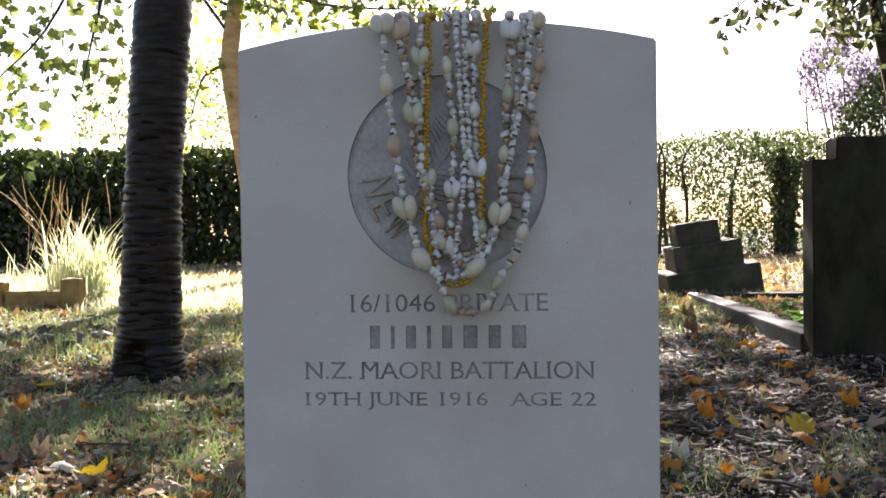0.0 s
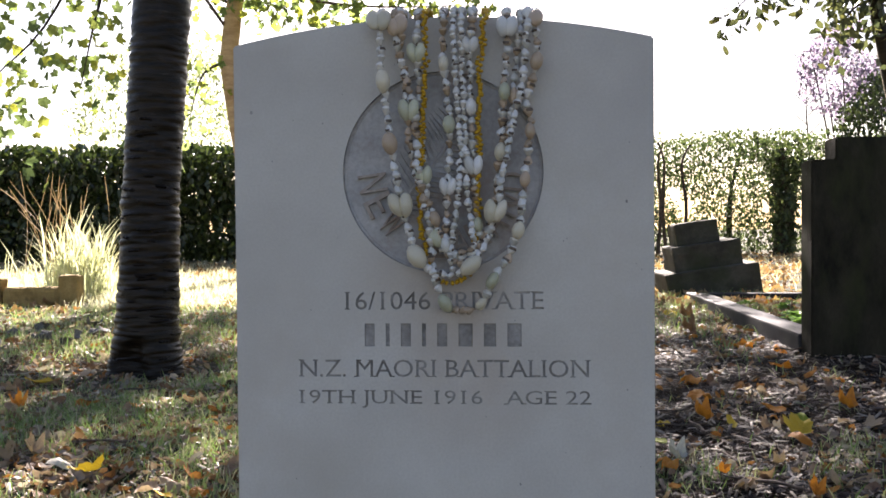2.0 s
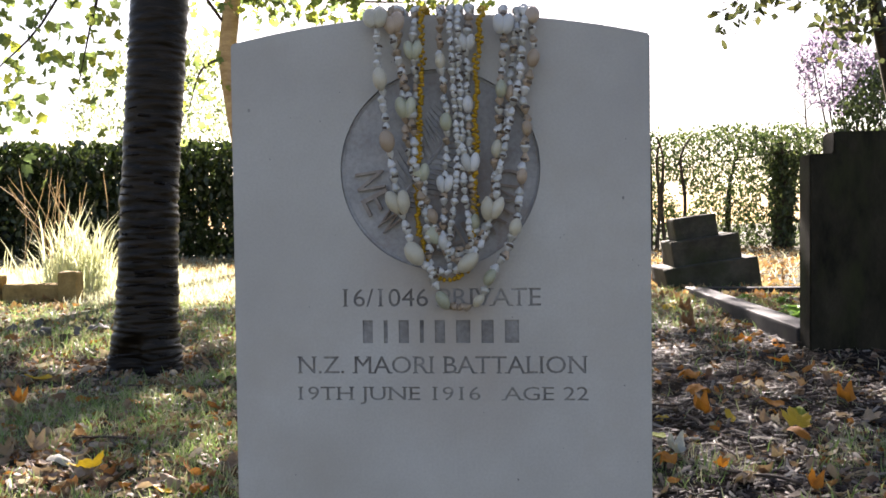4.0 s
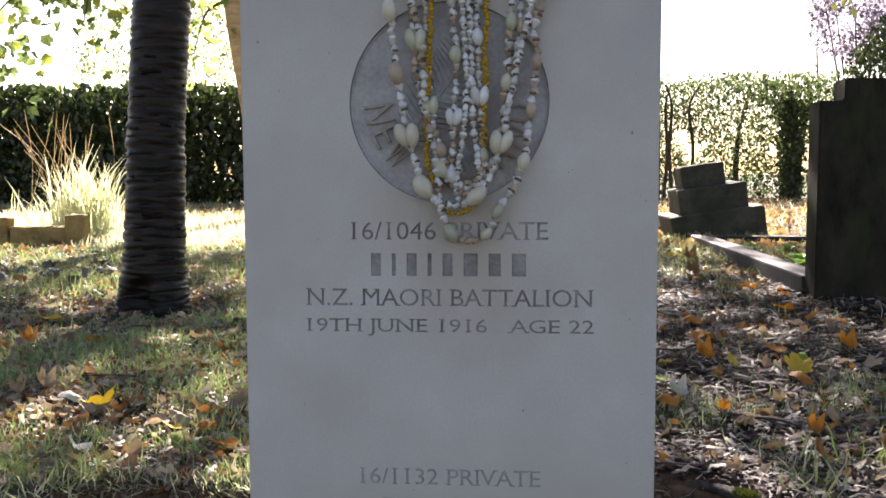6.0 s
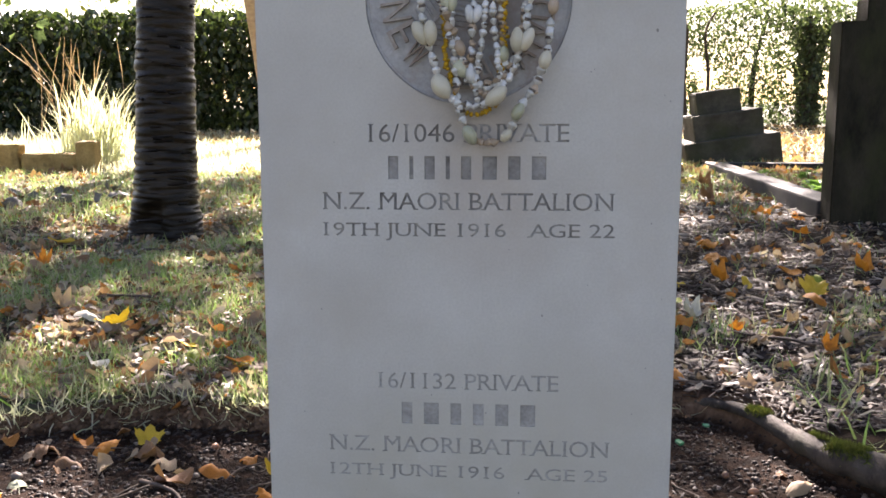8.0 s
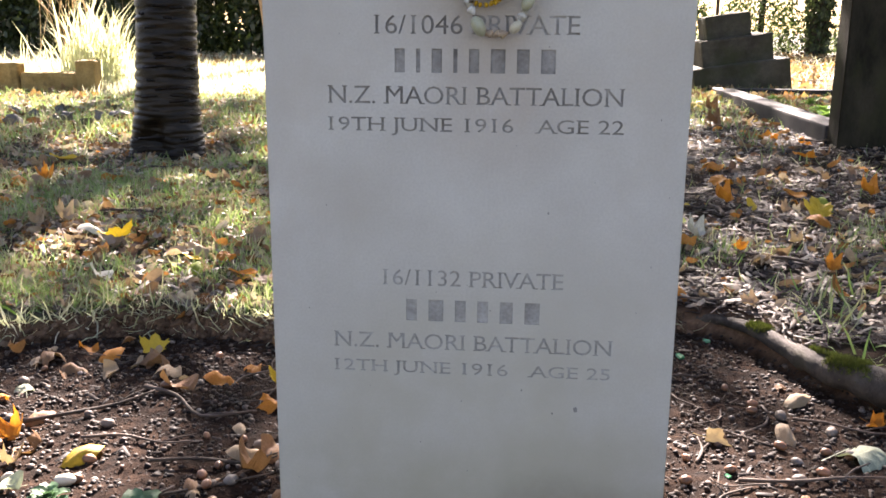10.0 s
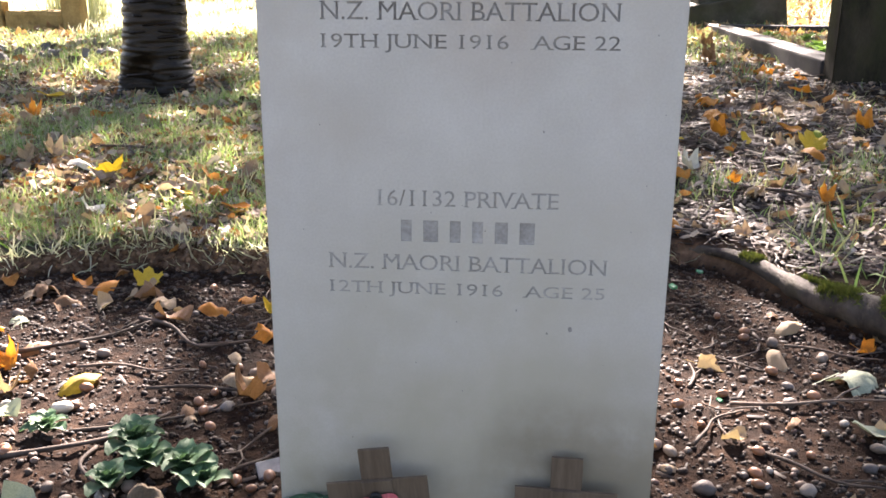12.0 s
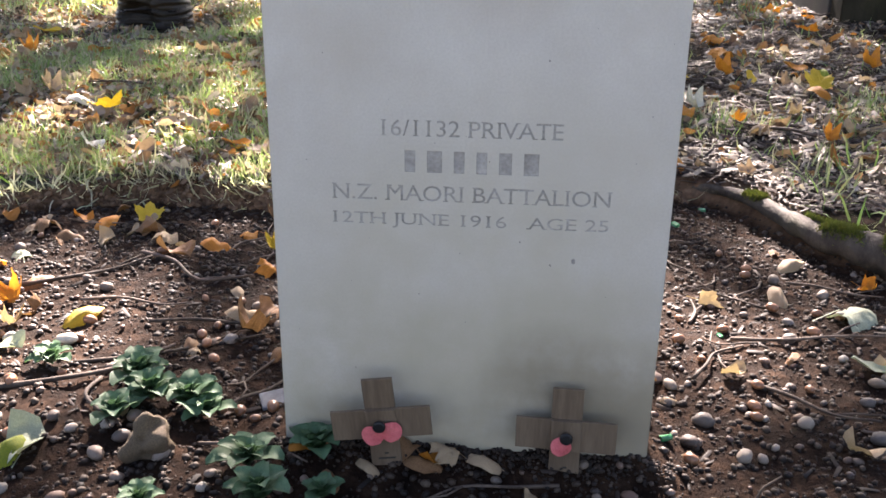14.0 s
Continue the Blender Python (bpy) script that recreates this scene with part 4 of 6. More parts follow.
SX = (("bottom_step", 0.66, 0.36, 0.0), ("middle_step", 0.485, 0.205, 0.335), ("top_step", 0.31, 0.165, 0.535))
tiers = empty("stepped_plinth", pose(1.515, 6.10, -0.020, 0, -8.0, 0), "leaning three-step mossy stone plinth of a lost monument", "plinth")
for nm, w, h, z0 in SX:
    part(nm, block((w, w, h), (0 if nm != "top_step" else -0.035, 0, z0 + h / 2), 0.012, wobble=0.006, cuts=3, seed=w), STEP_STONE, tiers)
brown = empty("low_grave_kerb", pose(0, 0, 0), "broken tan sandstone grave kerb with square end posts", "kerb")
part("post", block((0.150, 0.11, 0.40), (-3.31, 5.94, 0.105), 0.014, wobble=0.008, cuts=3), TAN_STONE, brown)
part("post", block((0.165, 0.11, 0.38), (-3.93, 5.94, 0.095), 0.014, wobble=0.008, cuts=3, seed=3), TAN_STONE, brown)
part("rail", block((0.455, 0.12, 0.30), (-3.61, 5.95, 0.065), 0.035, wobble=0.012, cuts=3, seed=5), TAN_STONE, brown)

# ---- trees ----
def spray(center_fn, count, template, size, material, name, parent, lie=False, tilt=0.5, label=""):
    """A crown of many small leaves."""
    P = np.array([center_fn() for _ in range(count)])
    V, F = repeat(template, poses(P, nrg.uniform(size[0], size[1], count), tilt, lie))
    return tagged(part(name, bulk(name, V, F, material), None, parent, label), kind="stuff")


def ball_of(c, r):
    """A random place in a lumpy ellipsoid."""
    while True:
        p = Vector((rng.uniform(-1, 1), rng.uniform(-1, 1), rng.uniform(-1, 1)))
        if p.length < 1 and noise.noise(Vector((p.x * r[0] * 1.9 + c[0], p.y * r[1] * 1.9 + c[1], p.z * r[2] * 1.9))) > -0.16:
            return (c[0] + p.x * r[0], c[1] + p.y * r[1], c[2] + p.z * r[2])


# gaps cut in the unseen crowns along the sun's way, lighting bed and turf
GAPS = ((Vector((-0.55, 0.24, -0.03)), 0.145), (Vector((0.33, 0.32, -0.03)), 0.10), (Vector((-1.55, 2.2, 0.07)), 0.08), (Vector((-1.30, 1.65, 0.05)), 0.07), (Vector((-0.55, 1.75, 0.06)), 0.06), (Vector((-0.70, 1.05, 0.03)), 0.07), (Vector((-1.9, 2.6, 0.08)), 0.09), (Vector((-0.8, 3.2, 0.10)), 0.09), (Vector((0.52, 0.80, 0.0)), 0.05), (Vector((-1.25, 3.4, 0.10)), 0.10), (Vector((-0.33, 0.88, 0.02)), 0.085), (Vector((-1.0, 1.9, 0.05)), 0.06), (Vector((-1.7, 3.1, 0.09)), 0.07), (Vector((-0.72, 1.45, 0.05)), 0.06), (Vector((-1.12, 1.22, 0.04)), 0.05), (Vector((-0.95, 2.7, 0.08)), 0.06), (Vector((-0.74, 0.40, -0.03)), 0.11))


def shading_crown_place(c, r):
    """A place in an unseen shading crown, outside its gaps."""
    while True:
        p = Vector(ball_of(c, r))
        if all((p - g - SUN * (p - g).dot(SUN)).length > w for g, w in GAPS):
            return p[:]


DIAMOND = (np.array([(0, -0.5, 0), (0.30, 0, 0.06), (0, 0.55, -0.05), (-0.30, 0, 0.06)]), np.array([(0, 1, 2), (0, 2, 3)]))
PALM = leaf_template("maple", 0.5, 3, 0.1, False)

cherry = empty("cherry_tree", pose(0, 0, 0), "dark cherry tree with peeling banded bark standing in leafy turf", "tree")
CX = smooth_path([(-1.438, 2.80, -0.05), (-1.432, 2.80, 0.12), (-1.415, 2.80, 0.45), (-1.400, 2.80, 0.80), (-1.370, 2.80, 1.20), (-1.336, 2.80, 1.60), (-1.26, 2.84, 2.3), (-1.2, 2.9, 3.1)], 420)
CR = [0.111 + 0.062 * math.exp(-max(0, p.z + 0.02) / 0.13) + 0.012 * max(0, 0.9 - p.z) for p in CX]
bm = tube(CX, CR, 40, 0.06, 2.0)
for v in bm.verts:
    c = 0.9 - 2.2 * abs(noise.noise(Vector((v.co.x * 5, v.co.y * 5, v.co.z * 46)))) + 0.7 * noise.noise(Vector((v.co.x * 16, v.co.y * 16, v.co.z * 95)))
    axis = CX[min(range(0, 421, 6), key=lambda j: abs(CX[j].z - v.co.z))]
    v.co += (v.co - Vector((axis.x, axis.y, v.co.z))).normalized() * 0.0038 * c
    side, up = abs(v.co.x - axis.x + 0.006) / 0.098, max(0.0, (v.co.z - 0.06) / 0.15)
    if v.co.y < axis.y and v.co.z < 0.22:
        v.co.y += 0.065 * (1 - smoothstep(0.35, 1.0, math.hypot(side, up) + 0.25 * noise.noise(v.co * 14)))
part("trunk", bm, BARK, cherry, "banded dark bark", True)
r2 = random.Random(5)
for _ in range(70):
    i = r2.randrange(20, 230)
    p, R = CX[i], CR[i]
    a0, span = r2.uniform(-2.9, -0.2), r2.uniform(0.25, 0.9)
    arc = [p + Vector((math.cos(a) * R * 1.015, math.sin(a) * R * 1.015, 0.004 * math.sin(a * 3 + i))) for a in np.linspace(a0, a0 + span, 9)]
    h = r2.uniform(0.003, 0.008)
    part("bark_band", tube(arc, [0.0015] + [h * r2.uniform(0.7, 1.0) for _ in range(7)] + [0.0015], 5, 0.3, i), LENTICEL, cherry)
for tip, r in (((-2.4, 2.3, 4.4), 0.07), ((-0.4, 2.2, 4.7), 0.07), ((-1.5, 3.7, 4.8), 0.06), ((-0.7, 3.4, 4.0), 0.05)):
    part("limb", tube(smooth_path([(-1.22, 2.87, 2.7), ((tip[0] - 1.2) / 2, (tip[1] + 2.8) / 2, 3.4), tip], 10), [r * (1 - 0.07 * k) for k in range(11)], 8, 0.1), BARK, cherry)
# crown out of view, added to shade the bed and the stone's foot
spray(lambda: shading_crown_place((-0.6, 2.3, 4.4), (2.5, 1.9, 1.5)), CHERRY_N, DIAMOND, (0.07, 0.12), CHERRY_LEAF, "crown", cherry)

maple = empty("maple_tree", pose(0, 0, 0), "maple tree with orange-tan trunk, sunlight painted into its colour, and yellow-green leaves", "tree")
MX = smooth_path([(-2.66, 9, 0.0), (-2.77, 9, 0.9), (-2.88, 9, 1.6), (-3.0, 9, 2.4), (-2.97, 9, 2.9), (-2.86, 9, 3.6), (-2.7, 8.9, 5.2)], 40)
part("trunk", tube(MX, [0.125 - 0.0012 * k for k in range(41)], 16, 0.08), PALE_BARK, maple, "orange-tan bark with the sunlight painted into its colour", True)
HANG = []
PALM_MESHES = [bulk("leaf", *leaf_template("maple", c, 70 + i, 0.1), MAPLE_SINGLE) for i, c in enumerate((0.4, 0.7, 1.0, 0.6))]
for path, r in ((((-2.97, 9, 2.75), (-3.3, 8.6, 3.3), (-3.2, 7.0, 3.4), (-2.9, 5.6, 2.75), (-3.05, 5.1, 2.0), (-3.35, 5.0, 1.65), (-3.5, 5.0, 1.42)), 0.020),
                (((-3.2, 7.0, 3.4), (-3.6, 5.8, 2.9), (-3.6, 5.2, 2.3), (-3.55, 5.1, 1.8)), 0.012),
                (((-2.9, 5.6, 2.75), (-2.65, 5.1, 2.25), (-2.68, 5.0, 1.9), (-2.75, 5.0, 1.6)), 0.018),
                (((-2.98, 9, 2.5), (-3.25, 8.9, 2.35), (-3.35, 8.8, 2.0), (-3.4, 8.8, 1.75)), 0.02),
                (((-2.95, 9, 3.1), (-3.3, 8.9, 3.2), (-3.45, 8.8, 2.95), (-3.5, 8.8, 2.8)), 0.02),
                (((-2.9, 9, 3.3), (-2.4, 8.8, 3.2), (-1.9, 8.7, 3.02), (-1.2, 8.7, 2.95), (-0.3, 8.7, 2.95)), 0.03)):
    pts = smooth_path(path, 24)
    part("limb", tube(pts, [max(0.004, r * (1 - 0.038 * k)) for k in range(25)], 6, 0.1), TWIG_BARK, maple)
    HANG.append(pts)


def along(pts, lo, hi, spread):
    def place():
        p = pts[rng.randrange(int(lo * 24), int(hi * 24) + 1)]
        return (p.x + rng.gauss(0, spread), p.y + rng.gauss(0, spread), p.z + rng.gauss(0, spread) - 0.05)
    return place


for pts, lo, hi, n, s, size in ((HANG[0], 0.55, 1.0, 85, 0.22, (0.05, 0.075)), (HANG[1], 0.4, 1.0, 60, 0.20, (0.05, 0.075)), (HANG[2], 0.35, 1.0, 45, 0.15, (0.045, 0.07)),
                                (HANG[3], 0.2, 1.0, 34, 0.15, (0.06, 0.085)), (HANG[4], 0.1, 1.0, 28, 0.17, (0.06, 0.085)), (HANG[5], 0.0, 1.0, 150, 0.20, (0.06, 0.09))):
    if n == 150:
        tagged(spray(along(pts, lo, hi, s), 420, PALM, size, MAPLE_LEAF, "leaf_spray", maple), kind="stuff")
        continue
    tagged(spray(along(pts, lo, hi, s * 1.25), n, PALM, size, MAPLE_LEAF, "leaf_spray", maple), kind="stuff")
    place = along(pts, lo, hi, s)
    for _ in range(n):
        ob = part("leaf", rng.choice(PALM_MESHES), None, maple)
        ob.matrix_basis = Matrix.Translation(place()) @ pose(0, 0, 0, rng.gauss(75, 25), rng.gauss(0, 25), rng.gauss(0, 50)) @ pose(0, 0, 0, 0, 0, rng.gauss(180, 40)) @ Matrix.Scale(rng.uniform(*size), 4)
# limbs and crown out of view, set off the trunk to shade the turf
for tip in ((-5.2, 9.6, 6.6), (-1.2, 9.0, 6.6), (-2.6, 11.8, 7.4), (-0.4, 10.4, 5.8), (2.2, 10.2, 6.4), (4.4, 10.3, 6.6)):
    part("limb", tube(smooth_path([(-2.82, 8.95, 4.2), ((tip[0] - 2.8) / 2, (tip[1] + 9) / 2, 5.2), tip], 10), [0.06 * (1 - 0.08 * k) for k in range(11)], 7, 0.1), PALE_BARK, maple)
spray(lambda: shading_crown_place((0.0, 10.2, 6.3), (5.0, 3.2, 2.45)), MAPLE_N, DIAMOND, (0.10, 0.16), MAPLE_LEAF, "crown", maple)

side_tree = empty("broadleaf_tree", pose(0, 0, 0), "broadleaf tree with red-brown trunk and hanging dull green leaves", "tree")
part("trunk", tube(smooth_path([(4.45, 9.4, 0.0), (4.3, 9.4, 1.3), (4.02, 9.3, 2.5), (3.86, 9.2, 3.2), (3.7, 9.1, 4.6)], 20), [0.10 - 0.002 * k for k in range(21)], 12, 0.08), BARK, side_tree, "", True)
NEAR, OVAL_MESH = [], bulk("leaf", *leaf_template("oval", 0.6, 81, 0.2), GREY_SINGLE)
for path in (((3.85, 9.2, 3.2), (3.5, 9.0, 3.35), (3.1, 9.0, 3.2), (2.75, 9.0, 2.85)), ((3.8, 9.2, 3.5), (3.0, 9.0, 3.4), (2.5, 9.0, 3.0), (2.25, 9.0, 2.68)), ((3.9, 9.2, 3.0), (3.7, 9.1, 2.95), (3.5, 9.0, 2.75), (3.4, 9.0, 2.35))):
    pts = smooth_path(path, 24)
    part("limb", tube(pts, [max(0.003, 0.022 * (1 - 0.042 * k)) for k in range(25)], 6, 0.1), TWIG_BARK, side_tree)
    inner, outer = along(pts, 0.0, 0.55, 0.22), along(pts, 0.5, 1.0, 0.13)
    NEAR += [inner() for _ in range(230)]
    for _ in range(30):
        ob = part("leaf", OVAL_MESH, None, side_tree)
        ob.matrix_basis = Matrix.Translation(outer()) @ pose(0, 0, 0, rng.gauss(60, 40), rng.gauss(0, 40), rng.uniform(0, 360)) @ Matrix.Scale(rng.uniform(0.05, 0.075), 4)
spray(lambda: NEAR.pop() if NEAR else ball_of((4.0, 9.2, 5.2), (2.8, 2.2, 1.7)), 4490, DIAMOND, (0.09, 0.16), GREY_LEAF, "crown", side_tree)


def bush(name, label, c, r, material, n, size, stems=6):
    b = empty(name, pose(c[0], c[1], ground_z(c[0], c[1])), label, "bush")
    for k in range(stems):
        a = 6.28 * k / stems
        tip = Vector((math.cos(a) * r[0] * 0.7, math.sin(a) * r[1] * 0.7, c[2] - 0.1 + r[2] * 0.5))
        part("stem", tube(smooth_path([(0.05 * math.cos(a), 0.05 * math.sin(a), -0.05), tip * 0.45, tip], 8), [0.03 - 0.003 * j for j in range(9)], 6, 0.1), TWIG_BARK, b)
    spray(lambda: (lambda q: (q[0], q[1], q[2]))(ball_of((0, 0, c[2]), r)), n, DIAMOND, size, material, "foliage", b)
    return b


bush("mauve_bush", "tall bush with mauve autumn foliage against the sky", (5.15, 13.4, 2.75), (0.85, 0.7, 0.75), PURPLE_LEAF, 2600, (0.05, 0.10))
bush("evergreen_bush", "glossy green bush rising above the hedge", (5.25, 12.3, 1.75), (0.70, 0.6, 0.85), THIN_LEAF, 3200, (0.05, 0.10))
far = empty("distant_tree", pose(-9.5, 24, -0.3), "distant tree with the bright sky's haze painted into its leaf colour", "tree")
part("trunk", tube(smooth_path([(0, 0, 0), (0.1, 0, 2.2), (0, 0, 4.5)], 10), [0.14 - 0.01 * k for k in range(11)], 8, 0.1), TWIG_BARK, far)
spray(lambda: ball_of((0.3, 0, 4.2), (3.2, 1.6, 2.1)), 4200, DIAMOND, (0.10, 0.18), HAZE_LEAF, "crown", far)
sap = empty("bare_sapling", pose(6.1, 18.5, 0.1), "thin bare sapling behind the hedge", "tree")
part("trunk", tube(smooth_path([(0, 0, 0), (0.05, 0, 1.6), (-0.04, 0, 3.0), (0.03, 0, 4.0)], 12), [0.03 - 0.002 * k for k in range(13)], 6, 0.1), TWIG_BARK, sap)
for k in range(9):
    z = 2.2 + 0.2 * k
    s = 1 if k % 2 else -1
    part("limb", tube(smooth_path([(0, 0, z), (0.25 * s, 0.05, z + 0.25), (0.42 * s, 0.1, z + 0.62 - 0.02 * k)], 6), [0.012 - 0.0015 * j for j in range(7)], 5), TWIG_BARK, sap)

# ---- hedges ----
def hedge(label, x0, x1, y, deep, top, n, size, posts, hole, material):
    h = empty("hedge", pose(0, 0, 0), label, "hedge")
    for k in range(posts):
        x = x0 + (x1 - x0) * (k + rng.uniform(0.2, 0.8)) / posts
        z = ground_z(x, y)
        part("stem", tube(smooth_path([(x, y + deep * 0.5, z - 0.05), (x + rng.uniform(-0.1, 0.1), y + deep * 0.5, z + 0.9), (x + rng.uniform(-0.25, 0.25), y + deep * 0.5, z + top * 0.9)], 8), [rng.uniform(0.03, 0.09) * (1 - 0.07 * j) for j in range(9)], 6, 0.2, k), BARK, h)

    def place():
        while True:
            x, v, z = rng.uniform(x0, x1), rng.uniform(0, 1), rng.uniform(0, 1)
            lump = noise.noise(Vector((x * 1.3, z * top * 1.3, 4.0))) + 0.5 * noise.noise(Vector((x * 3.3, z * top * 3.3, 8.0)))
            if lump < hole - 0.45 * (2 * z - 1) ** 2:
                continue
            zt = top * (1 + 0.05 * noise.noise(Vector((x * 1.1, 0, 0))) + 0.04 * noise.noise(Vector((x * 5, 0, 0))))
            yy = y + deep * v + 0.12 * noise.noise(Vector((x * 2, z * 3, 1)))
            return (x, yy, ground_z(x, y) + 0.04 + z * zt)
    spray(place, n, DIAMOND, size, material, "foliage", h)
    return h


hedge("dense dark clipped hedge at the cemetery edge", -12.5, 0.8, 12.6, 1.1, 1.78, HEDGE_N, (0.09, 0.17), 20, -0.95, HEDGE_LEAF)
hedge("thin hedge with light showing through its stems and put into its leaf tones", 0.8, 10.0, 13.6, 0.7, 1.79, THIN_N, (0.040, 0.075), 9, -0.20, THIN_LEAF)

ivy_post = empty("ivy_clad_trunk", pose(4.12, 13.35, ground_z(4.12, 13.35)), "ivy-clad dead trunk standing in the thin hedge", "tree")
part("trunk", tube(smooth_path([(0, 0, -0.05), (0.03, 0, 0.8), (-0.04, 0, 1.6)], 10), [0.15 - 0.008 * k for k in range(11)], 9, 0.15), TWIG_BARK, ivy_post)
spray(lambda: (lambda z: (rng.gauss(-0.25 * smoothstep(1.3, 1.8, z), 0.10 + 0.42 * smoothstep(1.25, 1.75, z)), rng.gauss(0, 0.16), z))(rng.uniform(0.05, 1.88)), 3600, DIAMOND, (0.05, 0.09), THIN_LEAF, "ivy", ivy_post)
for x, lean in ((2.28, 0.05), (2.42, -0.06), (2.62, 0.10), (2.2, 0.0)):
    st = empty("hedge_sapling", pose(x, 13.5, ground_z(x, 13.5)), "bare red-brown sapling standing in the thin hedge", "tree", "bare saplings in the hedge")
    part("trunk", tube(smooth_path([(0, 0, -0.05), (lean, 0, 0.7), (lean * 0.4, 0.05, 1.4), (lean * 2, 0.05, 1.75)], 10), [0.034 - 0.002 * k for k in range(11)], 7, 0.2, x), TWIG_BARK, st)

# ---- what grows and lies on the ground ----
def field_place(y0, y1, keep, extra=0.25):
    """A random place in the strip of ground that lies before the stone and fans out with distance."""
    while True:
        y = y0 + (y1 - y0) * rng.random() ** 1.25
        half = 0.62 * (y + 0.85) + extra
        x = rng.uniform(-half - 0.10 * y, half)
        if rng.random() < keep(x, y):
            return (x, y, ground_z(x, y))


def grass_keep(x, y):
    if bed_share(x, y) > 0.35 or math.hypot(x + 1.43, y - 2.75) < 0.30:
        return 0.0
    n = smoothstep(-0.35, 0.30, noise.noise(Vector((x * 1.9, y * 1.9, 3))) + 0.45 * noise.noise(Vector((x * 7, y * 7, 6))))
    return (0.10 + 0.90 * n) * (1 - 0.985 * mulch_share(x, y))


BLADE = (np.array([(-0.032, 0, 0), (0.032, 0, 0), (-0.026, 0.10, 0.55), (0.026, 0.10, 0.55), (0, 0.42, 0.95)]), np.array([(0, 1, 3), (0, 3, 2), (2, 3, 4)]))


def lawn(name, n, y0, y1, size, label, material=GRASS, keep=grass_keep):
    P = np.array([field_place(y0, y1, keep) for _ in range(n)])
    V, F = repeat(BLADE, poses(P, nrg.uniform(size[0], size[1], n), 0.45))
    return tagged(new(name, bulk(name, V, F, material)), label, "grass", kind="stuff")


lawn("near_grass", 30000, 0.80, 2.6, (0.019, 0.052), "thin short green and straw grass")
lawn("field_grass", 26000, 2.4, 5.75, (0.032, 0.076), "short green grass among fallen leaves")
lawn("far_grass", 18000, 6.25, 12.8, (0.06, 0.13), "grass before the hedge, sunlight painted into its straw colour", STRAW_GRASS, lambda x, y: grass_keep(x, y) * (0.15 if x > 0 else 1.0))
# extra pale straw added to whiten the sunlit ground
lawn("sunlit_straw", 15000, 5.4, 9.5, (0.05, 0.11), "dense pale straw added round the tan kerb for the sun's glare", STRAW_GRASS, lambda x, y: 1.0 if x < -0.6 and (x > -3.12 or y > 6.12) else 0.0)
P = []
while len(P) < 16000:
    x, y = rng.uniform(-4.5, 4.5), rng.uniform(-3.5, 2.0)
    if bed_share(x, y) < 0.3 and (y < 0.8 or abs(x) > 0.62 * (y + 0.85)) and rng.random() < grass_keep(x, y):
        P.append((x, y, ground_z(x, y)))
V, F = repeat(BLADE, poses(np.array(P), nrg.uniform(0.03, 0.07, len(P)), 0.45))
tagged(new("verge_grass", bulk("verge_grass", V, F, GRASS)), "short grass round the earth bed", "grass", kind="stuff")
# straw hanging over the lip of the bed
P, n = [], 0
while len(P) < 650:
    x, y = rng.uniform(-1.15, 0.35), rng.uniform(0.62, 0.95)
    if 0.01 < bed_share(x, y) < 0.35:
        P.append((x, y, ground_z(x, y)))
V, F = repeat(BLADE, poses(np.array(P), nrg.uniform(0.025, 0.055, len(P)), 0.9))
tagged(new("lip_straw", bulk("lip_straw", V, F, DRY_GRASS)), "dry straw fringe over the bed's earth edge", "grass", kind="stuff")

FLAKES = [leaf_template("flake", 0.9, s, 0.3, False) for s in range(4)]
SCRAPS = [leaf_template("maple", 1.0, 20 + s, 0.2, False) for s in range(3)] + [leaf_template("oval", 1.1, 30 + s, 0.4, False) for s in range(3)]
CHIP = (np.array([(-0.10, -0.5, 0), (0.12, -0.45, 0), (0.09, 0.5, 0), (-0.08, 0.45, 0), (-0.02, -0.4, 0.09), (0.02, 0.42, 0.08)]),
        np.array([(0, 1, 4), (1, 2, 5), (1, 5, 4), (2, 3, 5), (3, 0, 4), (3, 4, 5)]))

SPLINTER = (CHIP[0] * np.array((0.42, 1.25, 0.6)), CHIP[1])


def strewn(name, templates, n, y0, y1, keep, size, material, label, tilt=0.35, lift=0.006, extra=0.25):
    out = []
    for t in templates:
        k = n // len(templates)
        P = np.array([field_place(y0, y1, keep, extra) for _ in range(k)])
        P[:, 2] += lift * nrg.uniform(0.2, 1.0, k)
        out.append(repeat(t, poses(P, size[0] + (size[1] - size[0]) * nrg.random(k) ** 2, tilt)))
    V, F = gather(out)
    return tagged(new(name, bulk(name, V, F, material)), label, "leaf litter", kind="stuff")


outside = lambda x, y: 1.0 if bed_share(x, y) < 0.4 else 0.0
strewn("leaf_scraps", FLAKES, 19000, 0.8, 4.8, lambda x, y: outside(x, y) * (1 - 0.82 * mulch_share(x, y)) * (0.4 + 0.6 * smoothstep(-0.3, 0.3, noise.noise(Vector((x * 2.2, y * 2.2, 12))))), (0.008, 0.030), LITTER, "crumbled brown leaf scraps", 0.5, 0.014)
strewn("leaf_litter", SCRAPS, 2300, 0.85, 5.5, lambda x, y: outside(x, y) * (1 - 0.7 * mulch_share(x, y)), (0.018, 0.046), LITTER, "curled brown and tan fallen leaves", 0.4, 0.018)
strewn("bark_mulch", [SPLINTER, CHIP, SPLINTER], 24000, 0.75, 5.0, lambda x, y: outside(x, y) * mulch_share(x, y), (0.012, 0.044), CHIPS, "dark bark chips and broken twigs", 0.25, 0.010)
strewn("twig_straw", [CHIP], 9000, 0.8, 5.0, lambda x, y: outside(x, y) * 0.8, (0.02, 0.06), STRAW_BITS, "broken straw and twigs in the grass", 0.3, 0.012)
